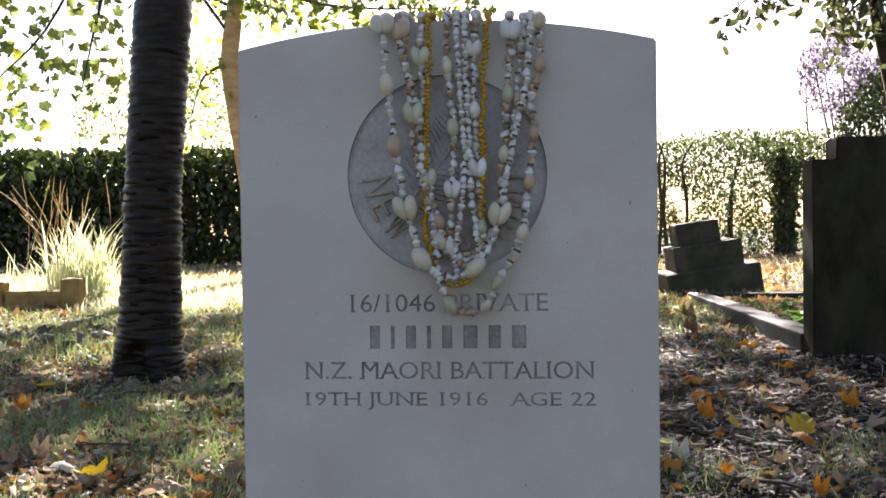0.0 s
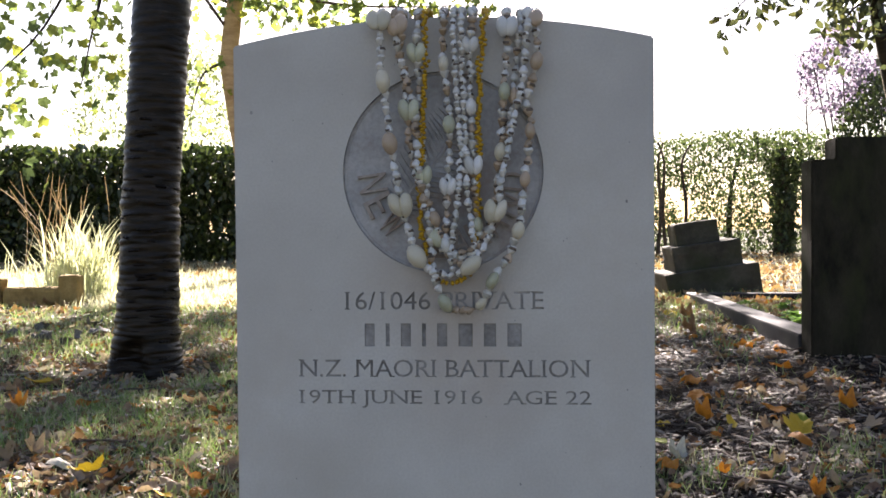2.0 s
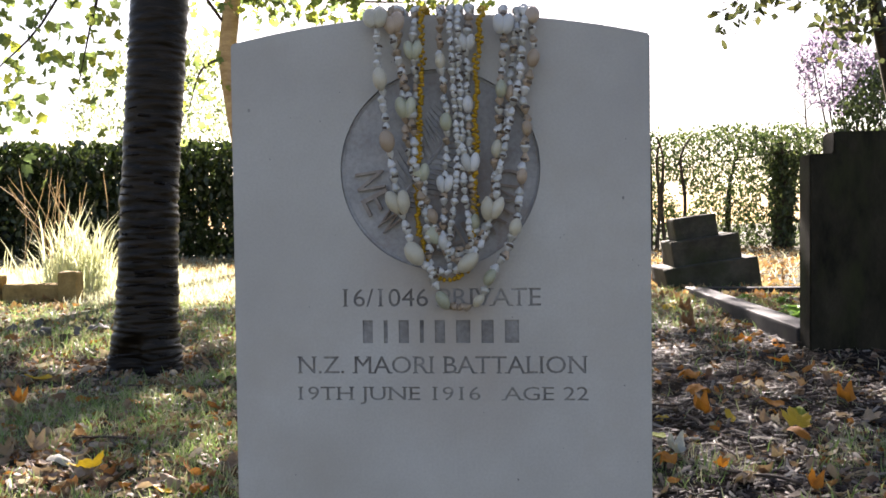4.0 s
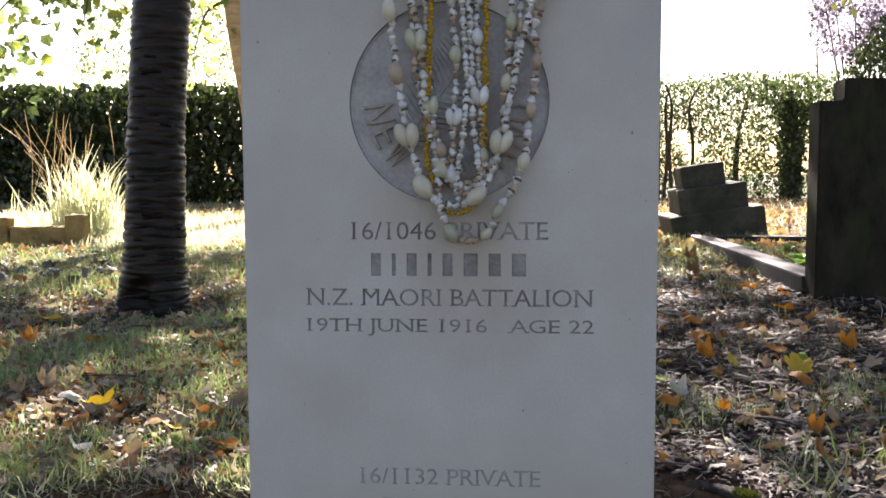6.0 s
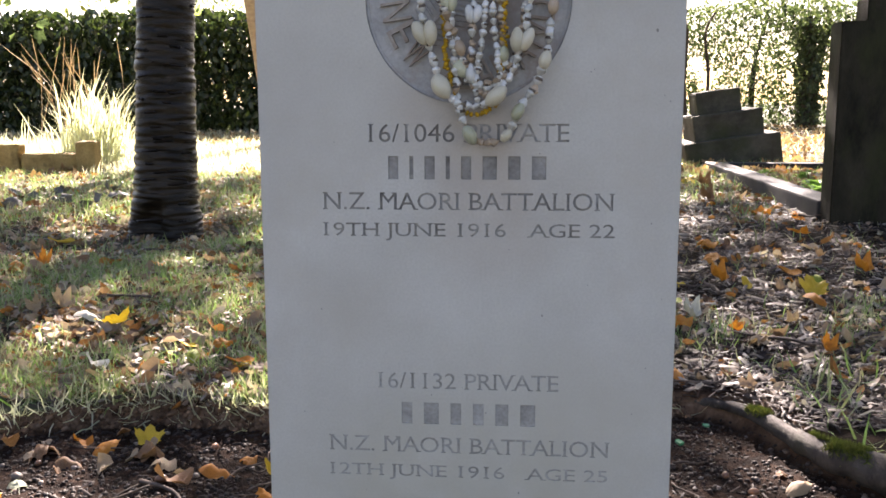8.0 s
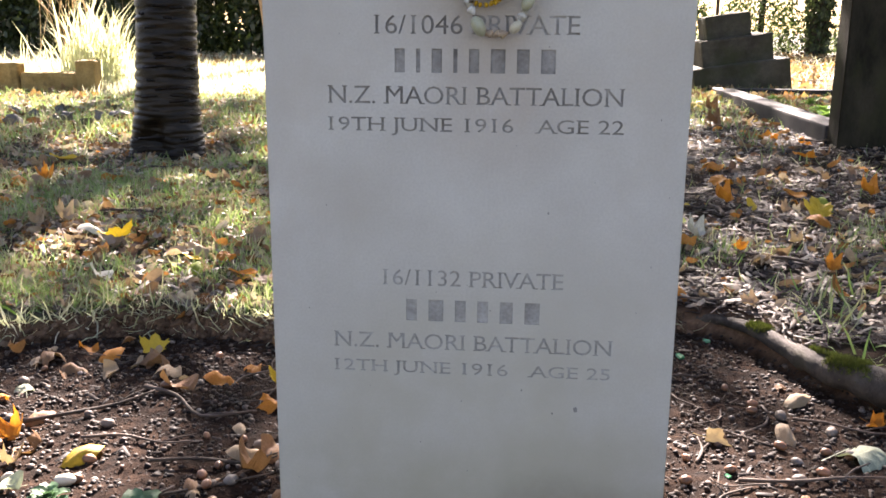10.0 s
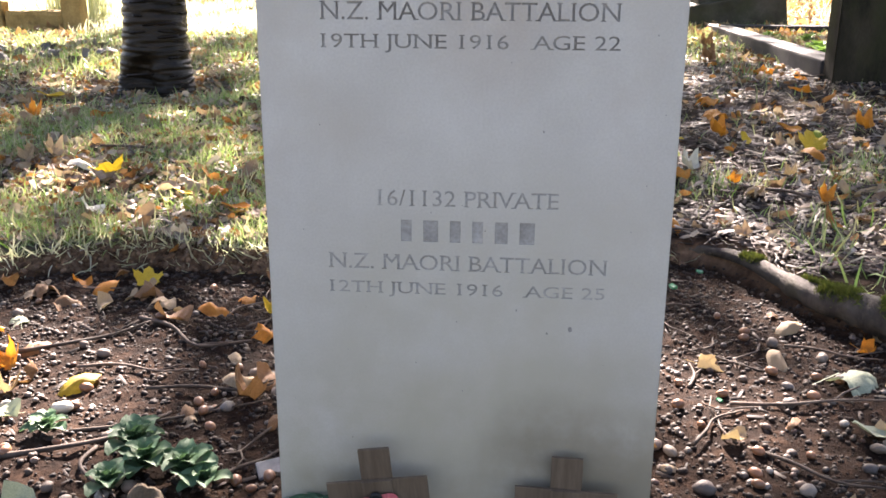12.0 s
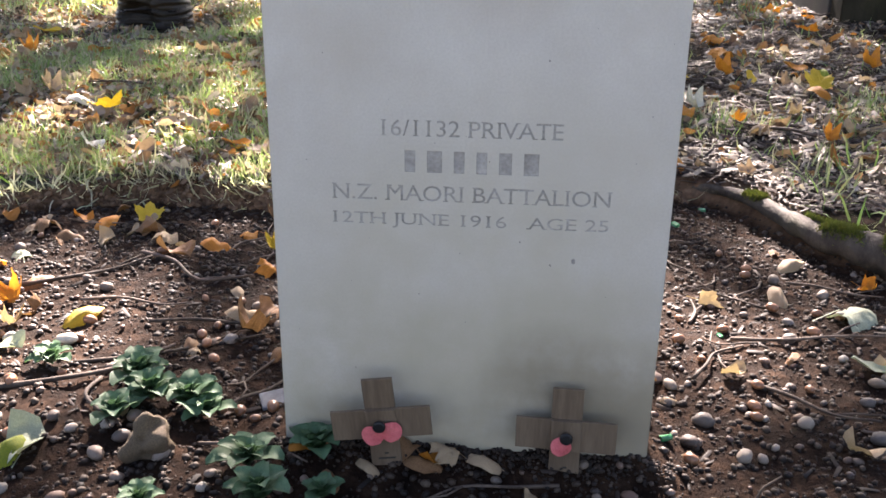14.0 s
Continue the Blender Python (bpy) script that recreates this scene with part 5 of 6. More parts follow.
far_tones = surface("far_leaf_litter", (0, 0, 0), (1, 1, 1), 20, 120, 0.7, 0, 0.001, vary="island", tones=[(0.40, 0.19, 0.07), (0.48, 0.30, 0.13), (0.26, 0.15, 0.09), (0.54, 0.42, 0.27), (0.40, 0.22, 0.09)], through_light=0.25)
strewn("far_leaf_litter", SCRAPS[:3], 6000, 5.0, 13.5, lambda x, y: 0.25 if x < 0.6 and y < 9 else 1.0, (0.035, 0.075), far_tones, "orange and tan leaf litter under the hedge", 0.4, 0.03)

# grit of the bed
ico = bmesh.new()
bmesh.ops.create_icosphere(ico, subdivisions=1, radius=0.5)
for v in ico.verts:
    v.co = Vector((v.co.x, v.co.y * 0.8, v.co.z * 0.62)) * (1 + 0.18 * noise.noise(v.co * 3))
ico.verts.index_update()
ICO = (np.array([v.co[:] for v in ico.verts]), np.array([[v.index for v in f.verts] for f in ico.faces]))
ico.free()


def bed_place(y0=-0.30, y1=0.98):
    while True:
        x, y = rng.uniform(-0.98, 0.80), rng.uniform(y0, y1)
        if bed_share(x, y) > 0.8 and not (abs(x) < 0.20 and -0.004 < y < 0.08):
            return (x, y, ground_z(x, y))


P = np.array([bed_place() for _ in range(22000)])
P[:, 2] += 0.0005
V, F = repeat(ICO, poses(P, 0.003 + 0.010 * nrg.random(len(P)) ** 3, 0.4))
tagged(new("bed_grit", bulk("bed_grit", V, F, GRIT)), "small brown grit and crumbs of earth in the bed", "gravel", kind="stuff")
P = np.array([bed_place() for _ in range(1500)])
P[:, 2] += 0.001
V, F = repeat(CHIP, poses(P, 0.005 + 0.026 * nrg.random(len(P)) ** 2.5, 0.3))
tagged(new("bed_debris", bulk("bed_debris", V, F, BED_CHIPS)), "broken stalks and bark crumbs on the bed", "debris", kind="stuff")


P = np.array([bed_place() for _ in range(620)])
P[:, 2] += 0.002
V, F = repeat(ICO, poses(P, nrg.uniform(0.006, 0.014, len(P)), 0.3))
me = bulk("small_pebbles", V, F, SMALL_PEBBLE)
me.polygons.foreach_set("use_smooth", [True] * len(me.polygons))
tagged(new("bed_gravel", me), "small mixed brown and grey pebbles in the bed", "gravel", kind="stuff")


# dark crumbs drawn up against the foot of the stone
P = []
while len(P) < 1100:
    x, y = rng.uniform(-0.215, 0.215), -abs(rng.gauss(0, 0.016))
    P.append((x, y, ground_z(x, y) + 0.001))
V, F = repeat(ICO, poses(np.array(P), 0.002 + 0.006 * nrg.random(len(P)) ** 2, 0.6))
tagged(new("foot_crumbs", bulk("foot_crumbs", V, F, BED_CHIPS)), "dark earth crumbs against the headstone's foot", "soil", kind="stuff")

# crumbling earth face under the turf's edge
P = []
while len(P) < 2600:
    x, y = rng.uniform(-1.15, 0.40), rng.uniform(0.55, 1.0)
    if 0.08 < bed_share(x, y) < 0.97 and x < root_x(y) - 0.04:
        P.append((x, y, ground_z(x, y)))
V, F = repeat(ICO, poses(np.array(P), 0.005 + 0.016 * nrg.random(len(P)) ** 2, 0.6))
tagged(new("earth_crumbs", bulk("earth_crumbs", V, F, CLOD)), "brown earth clods on the turf's crumbling edge", "soil", kind="stuff")
P = [p for p in P if rng.random() < 0.16]
V, F = repeat(BLADE, poses(np.array(P), nrg.uniform(0.025, 0.06, len(P)), 1.1))
tagged(new("hanging_rootlets", bulk("hanging_rootlets", V, F, DRY_GRASS)), "thin pale rootlets hanging from the turf's edge", "roots", kind="stuff")


def stone_mesh(seed, squash, rough=0.25, sub=2):
    bm = bmesh.new()
    bmesh.ops.create_icosphere(bm, subdivisions=sub, radius=0.5)
    for v in bm.verts:
        v.co *= 1 + rough * noise.noise(v.co * 2.2 + Vector((seed * 3.7, 0, 0)))
        v.co = Vector((v.co.x, v.co.y * squash[0], v.co.z * squash[1]))
    me = bpy.data.meshes.new("pebble")
    bm.to_mesh(me)
    bm.free()
    me.polygons.foreach_set("use_smooth", [True] * len(me.polygons))
    return me


PEBBLES = [stone_mesh(s, (0.75 + 0.05 * (s % 3), 0.6 + 0.04 * (s % 4))) for s in range(6)]
for me in PEBBLES:
    me.materials.append(PEBBLE)
for i in range(215):
    p = bed_place(-0.28, 0.55) if i % 3 else bed_place(-0.20, 0.25)
    s = 0.009 + 0.014 * rng.random() ** 1.6
    ob = part("pebble", PEBBLES[i % 6], None)
    ob.matrix_world = Matrix.Translation((p[0], p[1], p[2] + s * 0.22)) @ pose(0, 0, 0, rng.gauss(0, 12), rng.gauss(0, 12), rng.uniform(0, 360)) @ Matrix.Scale(s, 4)
    tagged(ob, "smooth rounded gravel pebble on dark earth", "pebble", "pebbles in the bed")
NUTM = stone_mesh(2, (0.70, 0.68), 0.06)
NUTM.materials.append(NUT)
for i in range(110):
    p = bed_place(0.0, 0.75) if i % 2 else (lambda q: q)(bed_place(0.02, 0.40))
    s = rng.uniform(0.013, 0.022)
    ob = part("acorn", NUTM, None)
    ob.matrix_world = Matrix.Translation((p[0], p[1], p[2] + s * 0.28)) @ pose(0, 0, 0, rng.gauss(0, 10), rng.gauss(0, 10), rng.uniform(0, 360)) @ Matrix.Scale(s, 4)
    tagged(ob, "fallen reddish-brown acorn on dark earth", "acorn", "acorns in the bed")

# twigs
def twig(p, length, r, turn, label="thin dry twig lying on the earth"):
    r *= 1.35
    pts = [(-length / 2, 0, 0), (-length / 6, rng.gauss(0, 0.06) * length, 0.004), (length / 5, rng.gauss(0, 0.08) * length, 0.002), (length / 2, rng.gauss(0, 0.12) * length, 0.004 + rng.random() * 0.01)]
    bm = tube(smooth_path(pts, 12), [r * (1 - 0.045 * k) for k in range(13)], 6, 0.25, length * 50)
    if length > 0.10:
        q = Vector(pts[2])
        tube([q, q + Vector((0.02, 0.015, 0.003)), q + Vector((0.045, 0.022, 0.008))], [r * 0.6, r * 0.5, r * 0.35], 5, bm=bm)
    ob = part("twig", bm, TWIG_BARK, None, "", True)
    ob.matrix_world = Matrix.Translation((p[0], p[1], p[2] + r * 1.1)) @ pose(0, 0, 0, 0, rng.gauss(0, 3), turn)
    return tagged(ob, label, "twig", "twigs on the ground")


for x, y, ln, r, a in ((-0.36, 0.30, 0.20, 0.0022, 5), (-0.47, 0.50, 0.22, 0.0026, -22), (-0.30, 0.35, 0.10, 0.0022, 80), (-0.40, 0.22, 0.26, 0.0022, 24), (-0.24, 0.31, 0.13, 0.0024, 78), (-0.43, 0.06, 0.15, 0.0022, -70),
                       (-0.26, 0.11, 0.10, 0.0022, 55), (-0.48, 0.14, 0.22, 0.003, 28), (-0.22, -0.02, 0.14, 0.0016, -15), (0.30, 0.25, 0.12, 0.002, 60), (0.40, 0.16, 0.16, 0.0022, -40), (0.44, 0.34, 0.20, 0.0022, 8), (0.31, 0.42, 0.09, 0.002, 70),
                       (0.27, -0.05, 0.12, 0.0018, 20), (-0.50, 0.34, 0.18, 0.002, -8), (-0.62, 0.45, 0.2, 0.003, 35)):
    twig((x, y, ground_z(x, y)), ln, r, a)
for _ in range(44):
    p = bed_place(-0.1, 0.75)
    twig(p, rng.uniform(0.04, 0.14), rng.uniform(0.001, 0.002), rng.uniform(0, 360))
for _ in range(26):
    p = field_place(0.9, 3.2, lambda x, y: outside(x, y) * (0.3 + 0.7 * mulch_share(x, y)))
    twig((p[0], p[1], p[2] + 0.012), rng.uniform(0.10, 0.30), rng.uniform(0.002, 0.004), rng.uniform(0, 360), "dead twig lying among bark chips and leaves")

# fallen leaves, each its own
LEAF_SHAPES = {k: [leaf_template(k, c, 50 + i, f) for i, (c, f) in enumerate(((0.9, 0.12), (1.4, 0.30), (2.0, 0.15), (1.2, 0.6)))] for k in ("maple", "oval")}
LEAF_MESHES = {}
LEAF_WORDS = {"orange_leaf": "orange fallen maple leaf", "yellow_leaf": "bright yellow fallen maple leaf", "brown_leaf": "curled brown dead leaf", "tan_leaf": "curled tan dead leaf",
              "pale_leaf_underside": "pale grey-green leaf lying underside up", "green_yellow_leaf": "green and yellow fallen leaf", "greyed_leaf": "grey-brown rotting curled leaf", "bleached_leaf": "bleached white curled dead leaf"}


def fallen_leaf(kind, shape, material, at, size, turn, where):
    key = (kind, shape, material.name)
    if key not in LEAF_MESHES:
        me = bulk("fallen_leaf", *LEAF_SHAPES[kind][shape], material)
        me.polygons.foreach_set("use_smooth", [True] * len(me.polygons))
        LEAF_MESHES[key] = me
    ob = part("fallen_leaf", LEAF_MESHES[key], None)
    s, over = size * 0.76, shape in (1, 3)
    ob.matrix_world = Matrix.Translation((at[0], at[1], at[2] + (0.28 * s if over else 0.0))) @ pose(0, 0, 0, *turn) @ Matrix.Diagonal((s, s, -s if over else s, 1))
    return tagged(ob, LEAF_WORDS[material.name] + " " + where, "leaf", "fallen leaves")


def leaf_at(x, y, kind, shape, material, size, rz, tip=(0, 0), lift=0.004, where="on dark earth"):
    fallen_leaf(kind, shape, material, (x, y, ground_z(x, y) + lift), size, (tip[0] * 0.6, tip[1] * 0.6, rz), where)


for a in ((-0.767, 0.518, "maple", 1, PALE, 0.045, 30, (15, 0)), (-0.689, 0.415, "oval", 1, BROWN, 0.045, -30, (20, 20)), (-0.723, 0.607, "oval", 3, BROWN, 0.05, 70, (25, 0)), (-0.66, 0.60, "oval", 2, TAN, 0.04, 10, (40, 0)),
          (-0.637, 0.735, "maple", 0, GOLD, 0.055, 20, (35, 0)), (-0.519, 0.547, "oval", 2, BROWN, 0.060, 80, (10, 10)), (-0.563, 0.294, "oval", 1, GOLD, 0.055, -38, (35, 25)), (-0.324, 0.322, "oval", 3, TAN, 0.050, 110, (40, -10)),
          (-0.30, 0.33, "oval", 2, BROWN, 0.045, 30, (50, 0)), (-0.694, 0.349, "maple", 2, ORANGE, 0.05, 0, (40, 0)), (-0.338, 0.485, "maple", 3, ORANGE, 0.04, 60, (60, 0)), (-0.42, 0.66, "maple", 1, ORANGE, 0.04, 100, (5, 0)), (-0.31, 0.74, "oval", 1, GOLD, 0.04, 100, (5, 0)),
          (-0.60, 0.66, "maple", 3, BROWN, 0.060, 40, (30, 10)), (-0.70, 0.68, "oval", 1, ORANGE, 0.055, -20, (30, 0)), (-0.55, 0.62, "maple", 1, TAN, 0.05, 120, (35, 0)), (-0.46, 0.60, "oval", 3, ORANGE, 0.055, 70, (20, 15)), (-0.80, 0.66, "maple", 1, BROWN, 0.06, 200, (30, 0)), (-0.36, 0.60, "maple", 2, GOLD, 0.045, 10, (35, 0)), (-0.24, 0.62, "oval", 1, TAN, 0.04, 160, (30, 0)), (-0.31, 0.28, "maple", 2, BROWN, 0.055, 140, (40, 10)), (-0.74, 0.30, "oval", 3, ORANGE, 0.06, 80, (30, 0)),
          (-0.65, 0.27, "maple", 2, TAN, 0.05, 200, (10, 0)), (-0.62, 0.20, "oval", 2, PALE, 0.05, 90, (5, 0)), (-0.372, 0.415, "oval", 1, TAN, 0.032, 30, (5, 0)),
          (0.445, 0.470, "oval", 3, TAN, 0.048, 10, (50, 10)), (0.490, 0.60, "oval", 1, TAN, 0.045, -50, (25, 20)), (0.520, 0.405, "maple", 1, PALE, 0.088, -70, (4, -4)), (0.505, 0.250, "oval", 0, PALE, 0.045, 70, (10, 0)), (0.62, 0.42, "maple", 1, TAN, 0.06, 100, (30, 0)),
          (-0.475, -0.02, "oval", 2, PALE, 0.060, 10, (25, 10)), (-0.49, -0.05, "oval", 3, LIME, 0.05, -20, (45, 0)), (-0.150, -0.014, "maple", 3, BROWN, 0.036, 20, (55, 0)), (-0.165, -0.020, "oval", 1, ORANGE, 0.026, 120, (30, 0)), (-0.055, -0.014, "maple", 1, BROWN, 0.040, 60, (40, 0)), (-0.01, -0.018, "maple", 3, TAN, 0.036, 80, (35, 0)), (-0.035, -0.030, "oval", 3, BROWN, 0.036, 100, (30, 10)), (0.025, -0.022, "oval", 1, TAN, 0.032, 70, (25, 0)),
          (-0.03, -0.025, "oval", 2, ORANGE, 0.028, 100, (20, 0)), (-0.095, -0.035, "oval", 1, TAN, 0.024, 60, (30, 0)), (-0.13, -0.06, "oval", 1, BROWN, 0.025, 40, (30, 0)), (0.07, -0.06, "oval", 2, TAN, 0.020, 30, (40, 0)), (0.24, 0.02, "maple", 1, TAN, 0.018, 0, (50, 0))):
    leaf_at(*a[:7], tip=a[7], where="in the earth bed")
for a in ((-0.95, 1.27, "maple", 0, GOLD, 0.085, 200, (35, 8)), (-1.03, 1.30, "oval", 1, WHITISH, 0.055, 80, (30, 0)), (-0.845, 0.955, "oval", 2, WHITISH, 0.050, 75, (40, 5)), (-1.20, 1.36, "maple", 2, TAN, 0.05, 10, (60, 0)), (-1.687, 2.42, "oval", 0, GOLD, 0.075, 100, (10, 0)),
          (-1.50, 1.95, "maple", 2, ORANGE, 0.065, 30, (30, 0)), (-1.56, 1.9, "oval", 1, ORANGE, 0.06, 60, (15, 0)), (-0.62, 2.15, "maple", 1, ORANGE, 0.065, 50, (25, 0)), (-0.66, 2.25, "maple", 2, ORANGE, 0.07, 100, (20, 0)), (-1.15, 1.40, "maple", 2, TAN, 0.06, 60, (40, 0)),
          (-0.62, 1.12, "maple", 1, ORANGE, 0.05, 60, (20, 0)), (-0.66, 1.03, "oval", 1, LIME, 0.045, 20, (30, 0)), (-0.55, 1.0, "oval", 0, ORANGE, 0.045, 100, (10, 0)), (-0.70, 1.10, "oval", 0, GOLD, 0.03, 100, (30, 0)),
          (0.648, 2.073, "maple", 1, ORANGE, 0.085, 10, (20, 0)), (0.603, 1.80, "maple", 2, ORANGE, 0.07, 60, (25, 0)), (0.68, 2.32, "maple", 1, ORANGE, 0.08, 70, (20, 10)), (1.02, 2.52, "maple", 0, ORANGE, 0.085, 130, (15, 0)), (0.78, 2.45, "oval", 2, TAN, 0.06, 20, (15, 0)),
          (0.822, 1.67, "maple", 0, GOLD, 0.085, 10, (48, 0)), (0.85, 1.73, "maple", 1, LIME, 0.070, -15, (60, 10)), (0.80, 1.58, "oval", 1, ORANGE, 0.06, 30, (25, 0)), (0.46, 1.42, "maple", 2, WHITISH, 0.06, 40, (25, 0)), (0.44, 1.37, "maple", 1, ORANGE, 0.065, 80, (20, 0)), (0.66, 1.74, "oval", 0, GOLD, 0.04, 10, (50, 0)),
          (1.02, 1.40, "maple", 0, PALE, 0.12, 80, (10, 0)), (1.12, 1.70, "maple", 1, TAN, 0.075, 20, (45, 0)), (1.05, 1.95, "maple", 2, ORANGE, 0.07, 40, (20, 0)), (0.80, 0.98, "maple", 2, BROWN, 0.07, 30, (40, 0)), (0.86, 1.02, "oval", 3, GOLD, 0.05, 10, (60, 0)), (0.43, 1.58, "oval", 0, LIME, 0.05, 50, (20, 0)),
          (0.58, 1.22, "maple", 1, TAN, 0.05, 100, (20, 0)), (0.70, 1.15, "maple", 2, ORANGE, 0.045, 10, (40, 0)), (0.46, 4.1, "maple", 2, GOLD, 0.09, 40, (50, 0)), (0.95, 4.4, "maple", 1, GOLD, 0.09, 10, (30, 0)), (1.0, 4.2, "maple", 2, BROWN, 0.1, 50, (30, 0)), (0.9, 3.6, "maple", 2, BROWN, 0.09, 50, (30, 0))):
    leaf_at(*a[:7], tip=a[7], lift=0.024, where="on leaf-strewn turf")
for i in range(120):
    p = field_place(0.9, 5.0, lambda x, y: outside(x, y) * (math.hypot(x + 1.43, y - 2.8) > 0.32))
    m = rng.choice((ORANGE, ORANGE, ORANGE, BROWN, TAN, TAN, BROWN, GOLD))
    fallen_leaf(rng.choice(("maple", "maple", "oval")), rng.randrange(4), m, (p[0], p[1], p[2] + 0.014), rng.uniform(0.030, 0.062), (rng.gauss(0, 15), rng.gauss(0, 13), rng.uniform(0, 360)), "on leaf-strewn turf")
for i in range(30):
    y = rng.uniform(2.4, 5.3)
    x = rng.gauss(1.06, 0.12) if y > 2.8 else rng.uniform(0.9, 1.5)
    if x < 1.19 or y < 2.7:
        fallen_leaf(rng.choice(("maple", "maple", "oval")), rng.randrange(4), rng.choice((BROWN, BROWN, ORANGE, TAN)), (x, y, ground_z(x, y) + 0.014), rng.uniform(0.04, 0.075), (rng.gauss(0, 18), rng.gauss(0, 15), rng.uniform(0, 360)), "beside the grave kerb")
for i in range(36):
    x, y = (rng.gauss(-2.15, 0.34), rng.gauss(3.5, 0.22)) if i % 3 else (rng.gauss(-0.80, 0.20), rng.gauss(3.6, 0.25))
    fallen_leaf(rng.choice(("maple", "oval")), rng.randrange(4), rng.choice((GREYED, GREYED, BROWN)), (x, y, ground_z(x, y) + 0.03), rng.uniform(0.06, 0.11), (rng.gauss(0, 22), rng.gauss(0, 20), rng.uniform(0, 360)), "in a drift on the turf")
for i in range(48):
    p = bed_place(0.05, 0.78)
    fallen_leaf(rng.choice(("oval", "maple")), rng.randrange(4), rng.choice((BROWN, TAN, BROWN, TAN, ORANGE)), (p[0], p[1], p[2] + 0.004), rng.uniform(0.018, 0.046), (rng.gauss(0, 25), rng.gauss(0, 25), rng.uniform(0, 360)), "in the earth bed")

# the surface root with moss and grass
RP = smooth_path(ROOT_LINE, 60)
root = empty("tree_root", pose(0, 0, 0), "pale ridged surface root with moss along the bed's edge", "root")
part("root_wood", tube(RP, [0.010 + 0.024 * smoothstep(8, 58, k) + 0.005 * noise.noise(Vector((k * 0.4, 0, 0))) for k in range(61)], 18, 0.28, 4), ROOT_BARK, root, "", True)
TUFT = (np.array([(-0.12, 0, 0), (0.12, 0, 0), (0, 0.1, 1.0)]), np.array([(0, 1, 2)]))
P = []
while len(P) < 9000:
    k = rng.randrange(16, 60)
    a = rng.gauss(0.15, 0.55)
    r = 0.010 + 0.026 * smoothstep(8, 58, k)
    q = RP[k] + Vector((math.sin(a) * r * 0.95, rng.uniform(-0.012, 0.012), math.cos(a) * r * 0.95))
    if noise.noise(q * 16) > -0.22 + 0.40 * (1 - smoothstep(22, 40, k)):
        P.append(q[:])
V, F = repeat(TUFT, poses(np.array(P), nrg.uniform(0.006, 0.014, len(P)), 0.6))
tagged(part("moss_cushion", bulk("moss_cushion", V, F, MOSS), None, root, "bright green moss"), kind="stuff")
P = []
while len(P) < 420:
    x, y = rng.uniform(0.55, 1.05), rng.uniform(0.45, 1.15)
    if x - root_x(y) > 0.03 and noise.noise(Vector((x * 9, y * 9, 1))) > -0.05:
        P.append((x, y, ground_z(x, y)))
V, F = repeat(BLADE, poses(np.array(P), nrg.uniform(0.03, 0.075, len(P)), 0.6))
tagged(new("root_grass", bulk("root_grass", V, F, GRASS)), "sparse grass behind the root", "grass", kind="stuff")

# weeds in the bed
def weed_leaf_mesh(seed, material):
    r = random.Random(seed)
    bm = bmesh.new()
    rows = []
    for i in range(6):
        u = i / 5
        w = 0.33 * math.sin(math.pi * (0.10 + 0.84 * u)) ** 0.8 + 0.015
        z = 0.42 * math.sin(u * 2.0) - 0.22 * u * u
        rows.append([bm.verts.new((s * w * (1 + 0.12 * r.uniform(-1, 1)), u, z + 0.10 * abs(s) * (1 + 0.4 * r.uniform(-1, 1)))) for s in (-1, -0.5, 0, 0.5, 1)])
    for a, b in zip(rows, rows[1:]):
        for k in range(4):
            bm.faces.new((a[k], a[k + 1], b[k + 1], b[k]))
    me = bpy.data.meshes.new("leaf")
    bm.to_mesh(me)
    bm.free()
    me.materials.append(material)
    me.polygons.foreach_set("use_smooth", [True] * len(me.polygons))
    return me


WEED_LEAVES = [weed_leaf_mesh(s, WEED) for s in range(5)]
PLOT_LEAVES = [weed_leaf_mesh(s + 9, PLOT_WEED) for s in range(5)]


def weed(x, y, size, n, where="on dark earth"):
    w = empty("rosette_weed", pose(x, y, ground_z(x, y) + 0.002, 0, 0, rng.uniform(0, 360)), "small green rosette weed growing " + where, "plant", "rosette weeds")
    for k in range(n):
        ob = part("leaf", (PLOT_LEAVES if "plot" in where else WEED_LEAVES)[k % 5], None, w)
        s = size * (1.0 - 0.55 * k / n) * rng.uniform(0.85, 1.15)
        ob.matrix_basis = pose(0, 0, 0.3 * size * k / n, 5 + 50 * k / n, 0, k * 137.5 + rng.uniform(-12, 12)) @ Matrix.Scale(s, 4)
    return w


for x, y, s, n in ((-0.405, 0.125, 0.046, 17), (-0.375, 0.085, 0.044, 15), (-0.325, 0.075, 0.046, 17), (-0.295, 0.055, 0.036, 13), (-0.400, 0.040, 0.038, 13), (-0.535, 0.160, 0.034, 15), (-0.222, -0.035, 0.040, 15), (-0.152, -0.024, 0.038, 15), (-0.135, -0.078, 0.028, 11), (-0.195, -0.095, 0.042, 14), (-0.31, -0.11, 0.03, 11)):
    weed(x, y, s, n)
for x, y in ((-0.92, 3.55), (-1.02, 3.75), (-0.80, 3.68)):
    weed(x, y, rng.uniform(0.09, 0.13), 14, "beside the cherry tree")
for x, y in ((1.46, 4.8), (1.62, 4.6), (1.55, 4.3), (1.75, 4.9), (1.50, 4.0), (1.70, 4.2), (1.45, 3.75), (1.85, 4.5), (1.62, 3.8), (1.42, 4.45)):
    weed(x, y, rng.uniform(0.06, 0.11), 11, "in the kerbed grave plot")
P = np.array([(rng.uniform(1.36, 1.92), rng.uniform(3.05, 5.22), 0) for _ in range(700)])
P[:, 2] = [ground_z(x, y) + 0.02 for x, y, _ in P]
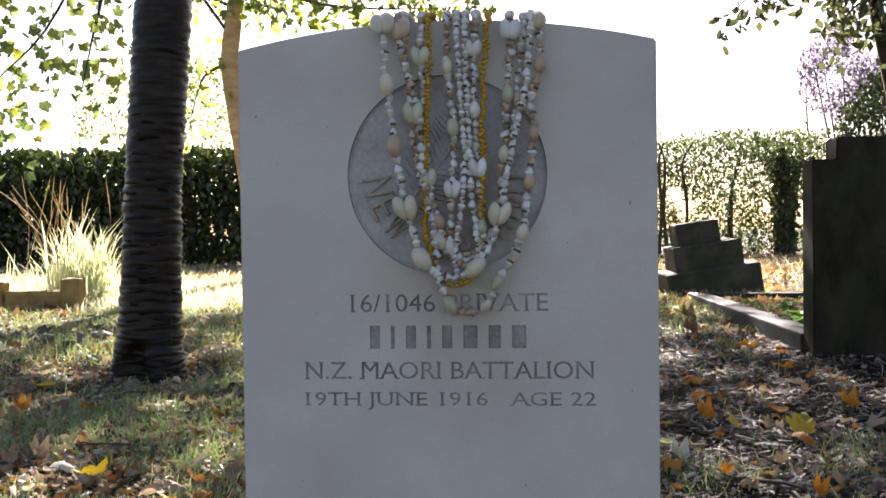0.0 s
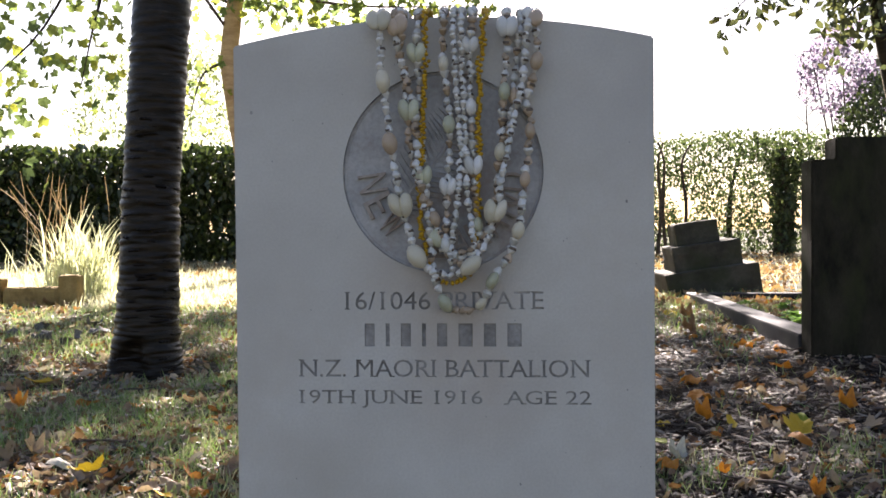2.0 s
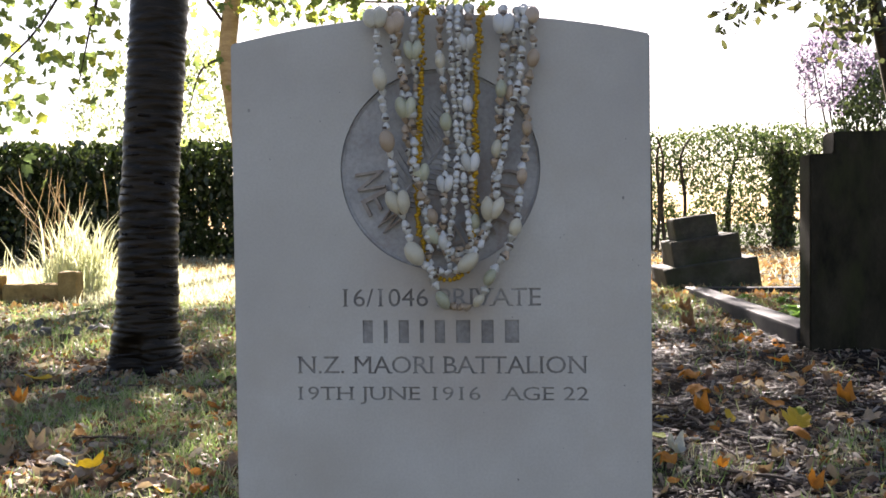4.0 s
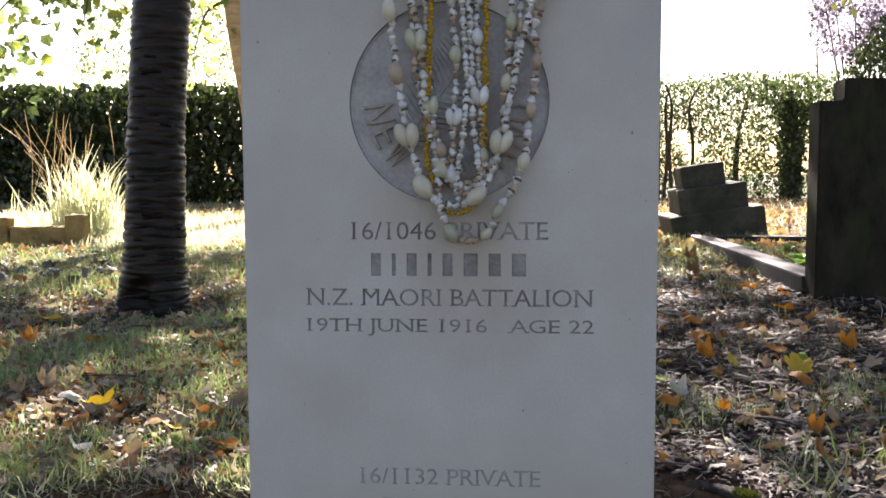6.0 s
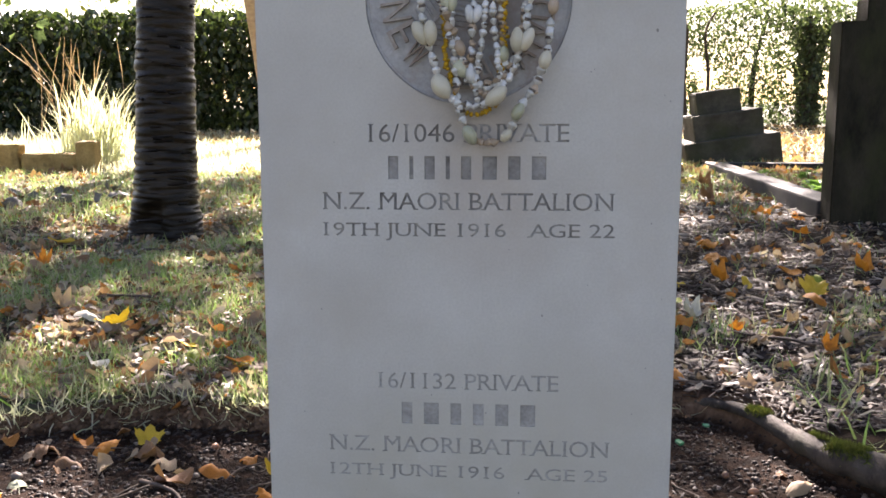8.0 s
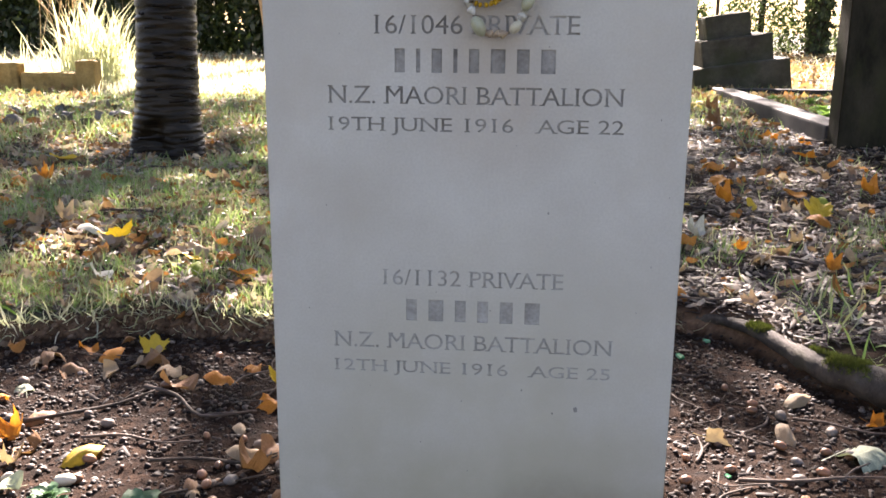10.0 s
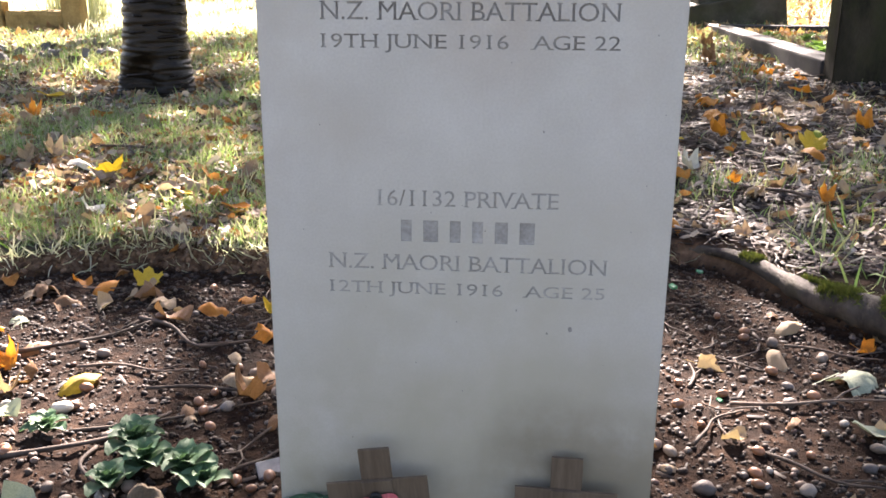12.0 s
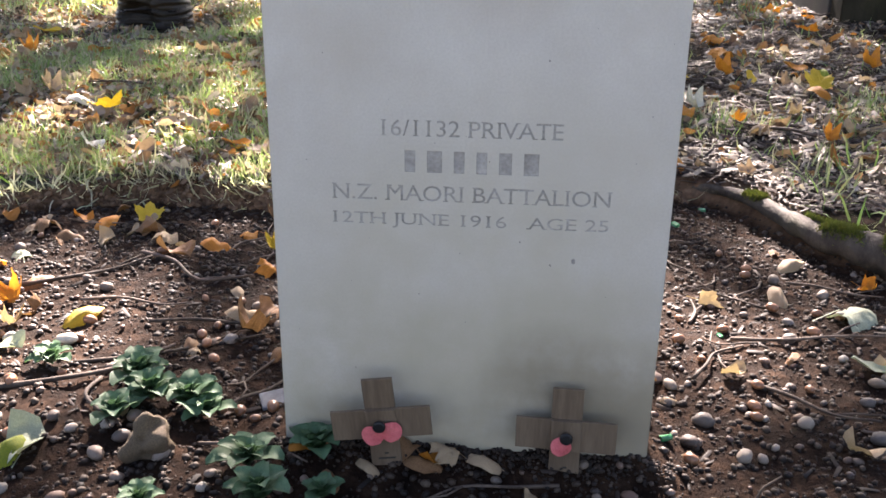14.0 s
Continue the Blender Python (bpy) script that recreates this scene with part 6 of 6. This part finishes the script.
V, F = repeat(SCRAPS[0], poses(P, nrg.uniform(0.02, 0.05, 700), 0.4))
tagged(new("plot_litter", bulk("plot_litter", V, F, LITTER)), "brown leaf litter inside the kerbed plot", "leaf litter", kind="stuff")

# odd stones and chips
bm = bmesh.new()
bmesh.ops.create_icosphere(bm, subdivisions=4, radius=0.5)
for v in bm.verts:
    v.co *= 1 + 0.95 * noise.noise(v.co * 2.3 + Vector((5, 1, 2))) + 0.12 * noise.noise(v.co * 8)
fl = part("flint_stone", bm, FLINT, None, "", True)
fl.matrix_world = Matrix.Translation((-0.335, -0.022, -0.012)) @ pose(0, 0, 0, 10, 20, 30) @ Matrix.Diagonal((0.044, 0.034, 0.052, 1))
tagged(fl, "knobbly brown flint stone on dark earth", "stone")
sl = part("slate_chip", block((0.05, 0.03, 0.008), (0, 0, 0), 0.003, wobble=0.004, cuts=2), SLATE, None)
sl.matrix_world = Matrix.Translation((-0.225, 0.105, -0.024)) @ pose(0, 0, 0, 8, -6, 25)
tagged(sl, "flat grey slate chip beside the headstone", "stone")
pb = part("pale_stone", stone_mesh(9, (0.7, 0.5)), CREAM_SHELL, None)
pb.matrix_world = Matrix.Translation((-0.545, 0.222, -0.022)) @ Matrix.Scale(0.030, 4)
tagged(pb, "large pale rounded pebble in the bed", "pebble")
for x, y, s in ((0.218, 0.055, 0.014), (0.33, 0.34, 0.010), (0.335, 0.80, 0.016), (0.40, 0.90, 0.014)):
    g = part("glass_chip", block((1, 0.6, 0.35), (0, 0, 0), 0.12, wobble=0.12), GLASS_CHIP, None)
    g.matrix_world = Matrix.Translation((x, y, ground_z(x, y) + s * 0.2)) @ pose(0, 0, 0, 10, 8, x * 900) @ Matrix.Scale(s, 4)
    tagged(g, "green glass chip lying in the earth", "glass chip", "green glass chips")
for x, y, s in ((0.268, 0.108, 0.026), (0.245, 0.06, 0.024), (0.225, 0.205, 0.022), (0.30, 0.04, 0.022), (0.46, 0.09, 0.026), (0.385, 0.115, 0.022)):
    ob = part("pebble", PEBBLES[int(x * 100) % 6], None)
    ob.matrix_world = Matrix.Translation((x, y, ground_z(x, y) + s * 0.2)) @ pose(0, 0, 0, 5, 5, x * 2000) @ Matrix.Scale(s, 4)
    tagged(ob, "large pale flat pebble on dark earth", "pebble", "pebbles in the bed")

# tall grass behind the tan kerb
clump = empty("tall_grass_clump", pose(-3.70, 6.65, 0.05), "tall straw-green grass clump behind a grave kerb, sunlight painted into its pale colour", "grass")
LONG = (np.array([(-0.012, 0, 0), (0.012, 0, 0), (-0.010, 0.03, 0.4), (0.010, 0.03, 0.4), (-0.007, 0.12, 0.75), (0.007, 0.12, 0.75), (0, 0.30, 0.98)]), np.array([(0, 1, 3), (0, 3, 2), (2, 3, 5), (2, 5, 4), (4, 5, 6)]))
P = np.array([(rng.gauss(0.16, 0.17), rng.gauss(0, 0.20), 0) for _ in range(820)] + [(rng.gauss(-0.25, 0.30), rng.gauss(0, 0.2), 0) for _ in range(260)])
tall = np.where(np.arange(len(P)) < 820, 0.80 * np.exp(-((P[:, 0] - 0.12) / 0.36) ** 2), 0.42) * nrg.uniform(0.45, 1.0, len(P))
V, F = repeat(LONG, poses(P, tall * nrg.uniform(0.55, 1.15, len(P)), 0.17))
tagged(part("blade_mass", bulk("blade_mass", V, F, DRY_GRASS), None, clump), kind="stuff")
for k in range(22):
    x0, lean = rng.gauss(0.02, 0.16), rng.gauss(-0.14, 0.24)
    h = rng.uniform(0.75, 1.12)
    pts = smooth_path([(x0, rng.gauss(0, 0.15), 0), (x0 + lean * 0.3, 0, h * 0.6), (x0 + lean, 0.02, h)], 10)
    bm = tube(pts, [0.0014] * 7 + [0.0024, 0.0034, 0.0028, 0.0008], 5, 0.3, k)
    part("seed_stalk", bm, SEED_STALK, clump, "reddish seed stalk, sunlight painted into its pale colour")
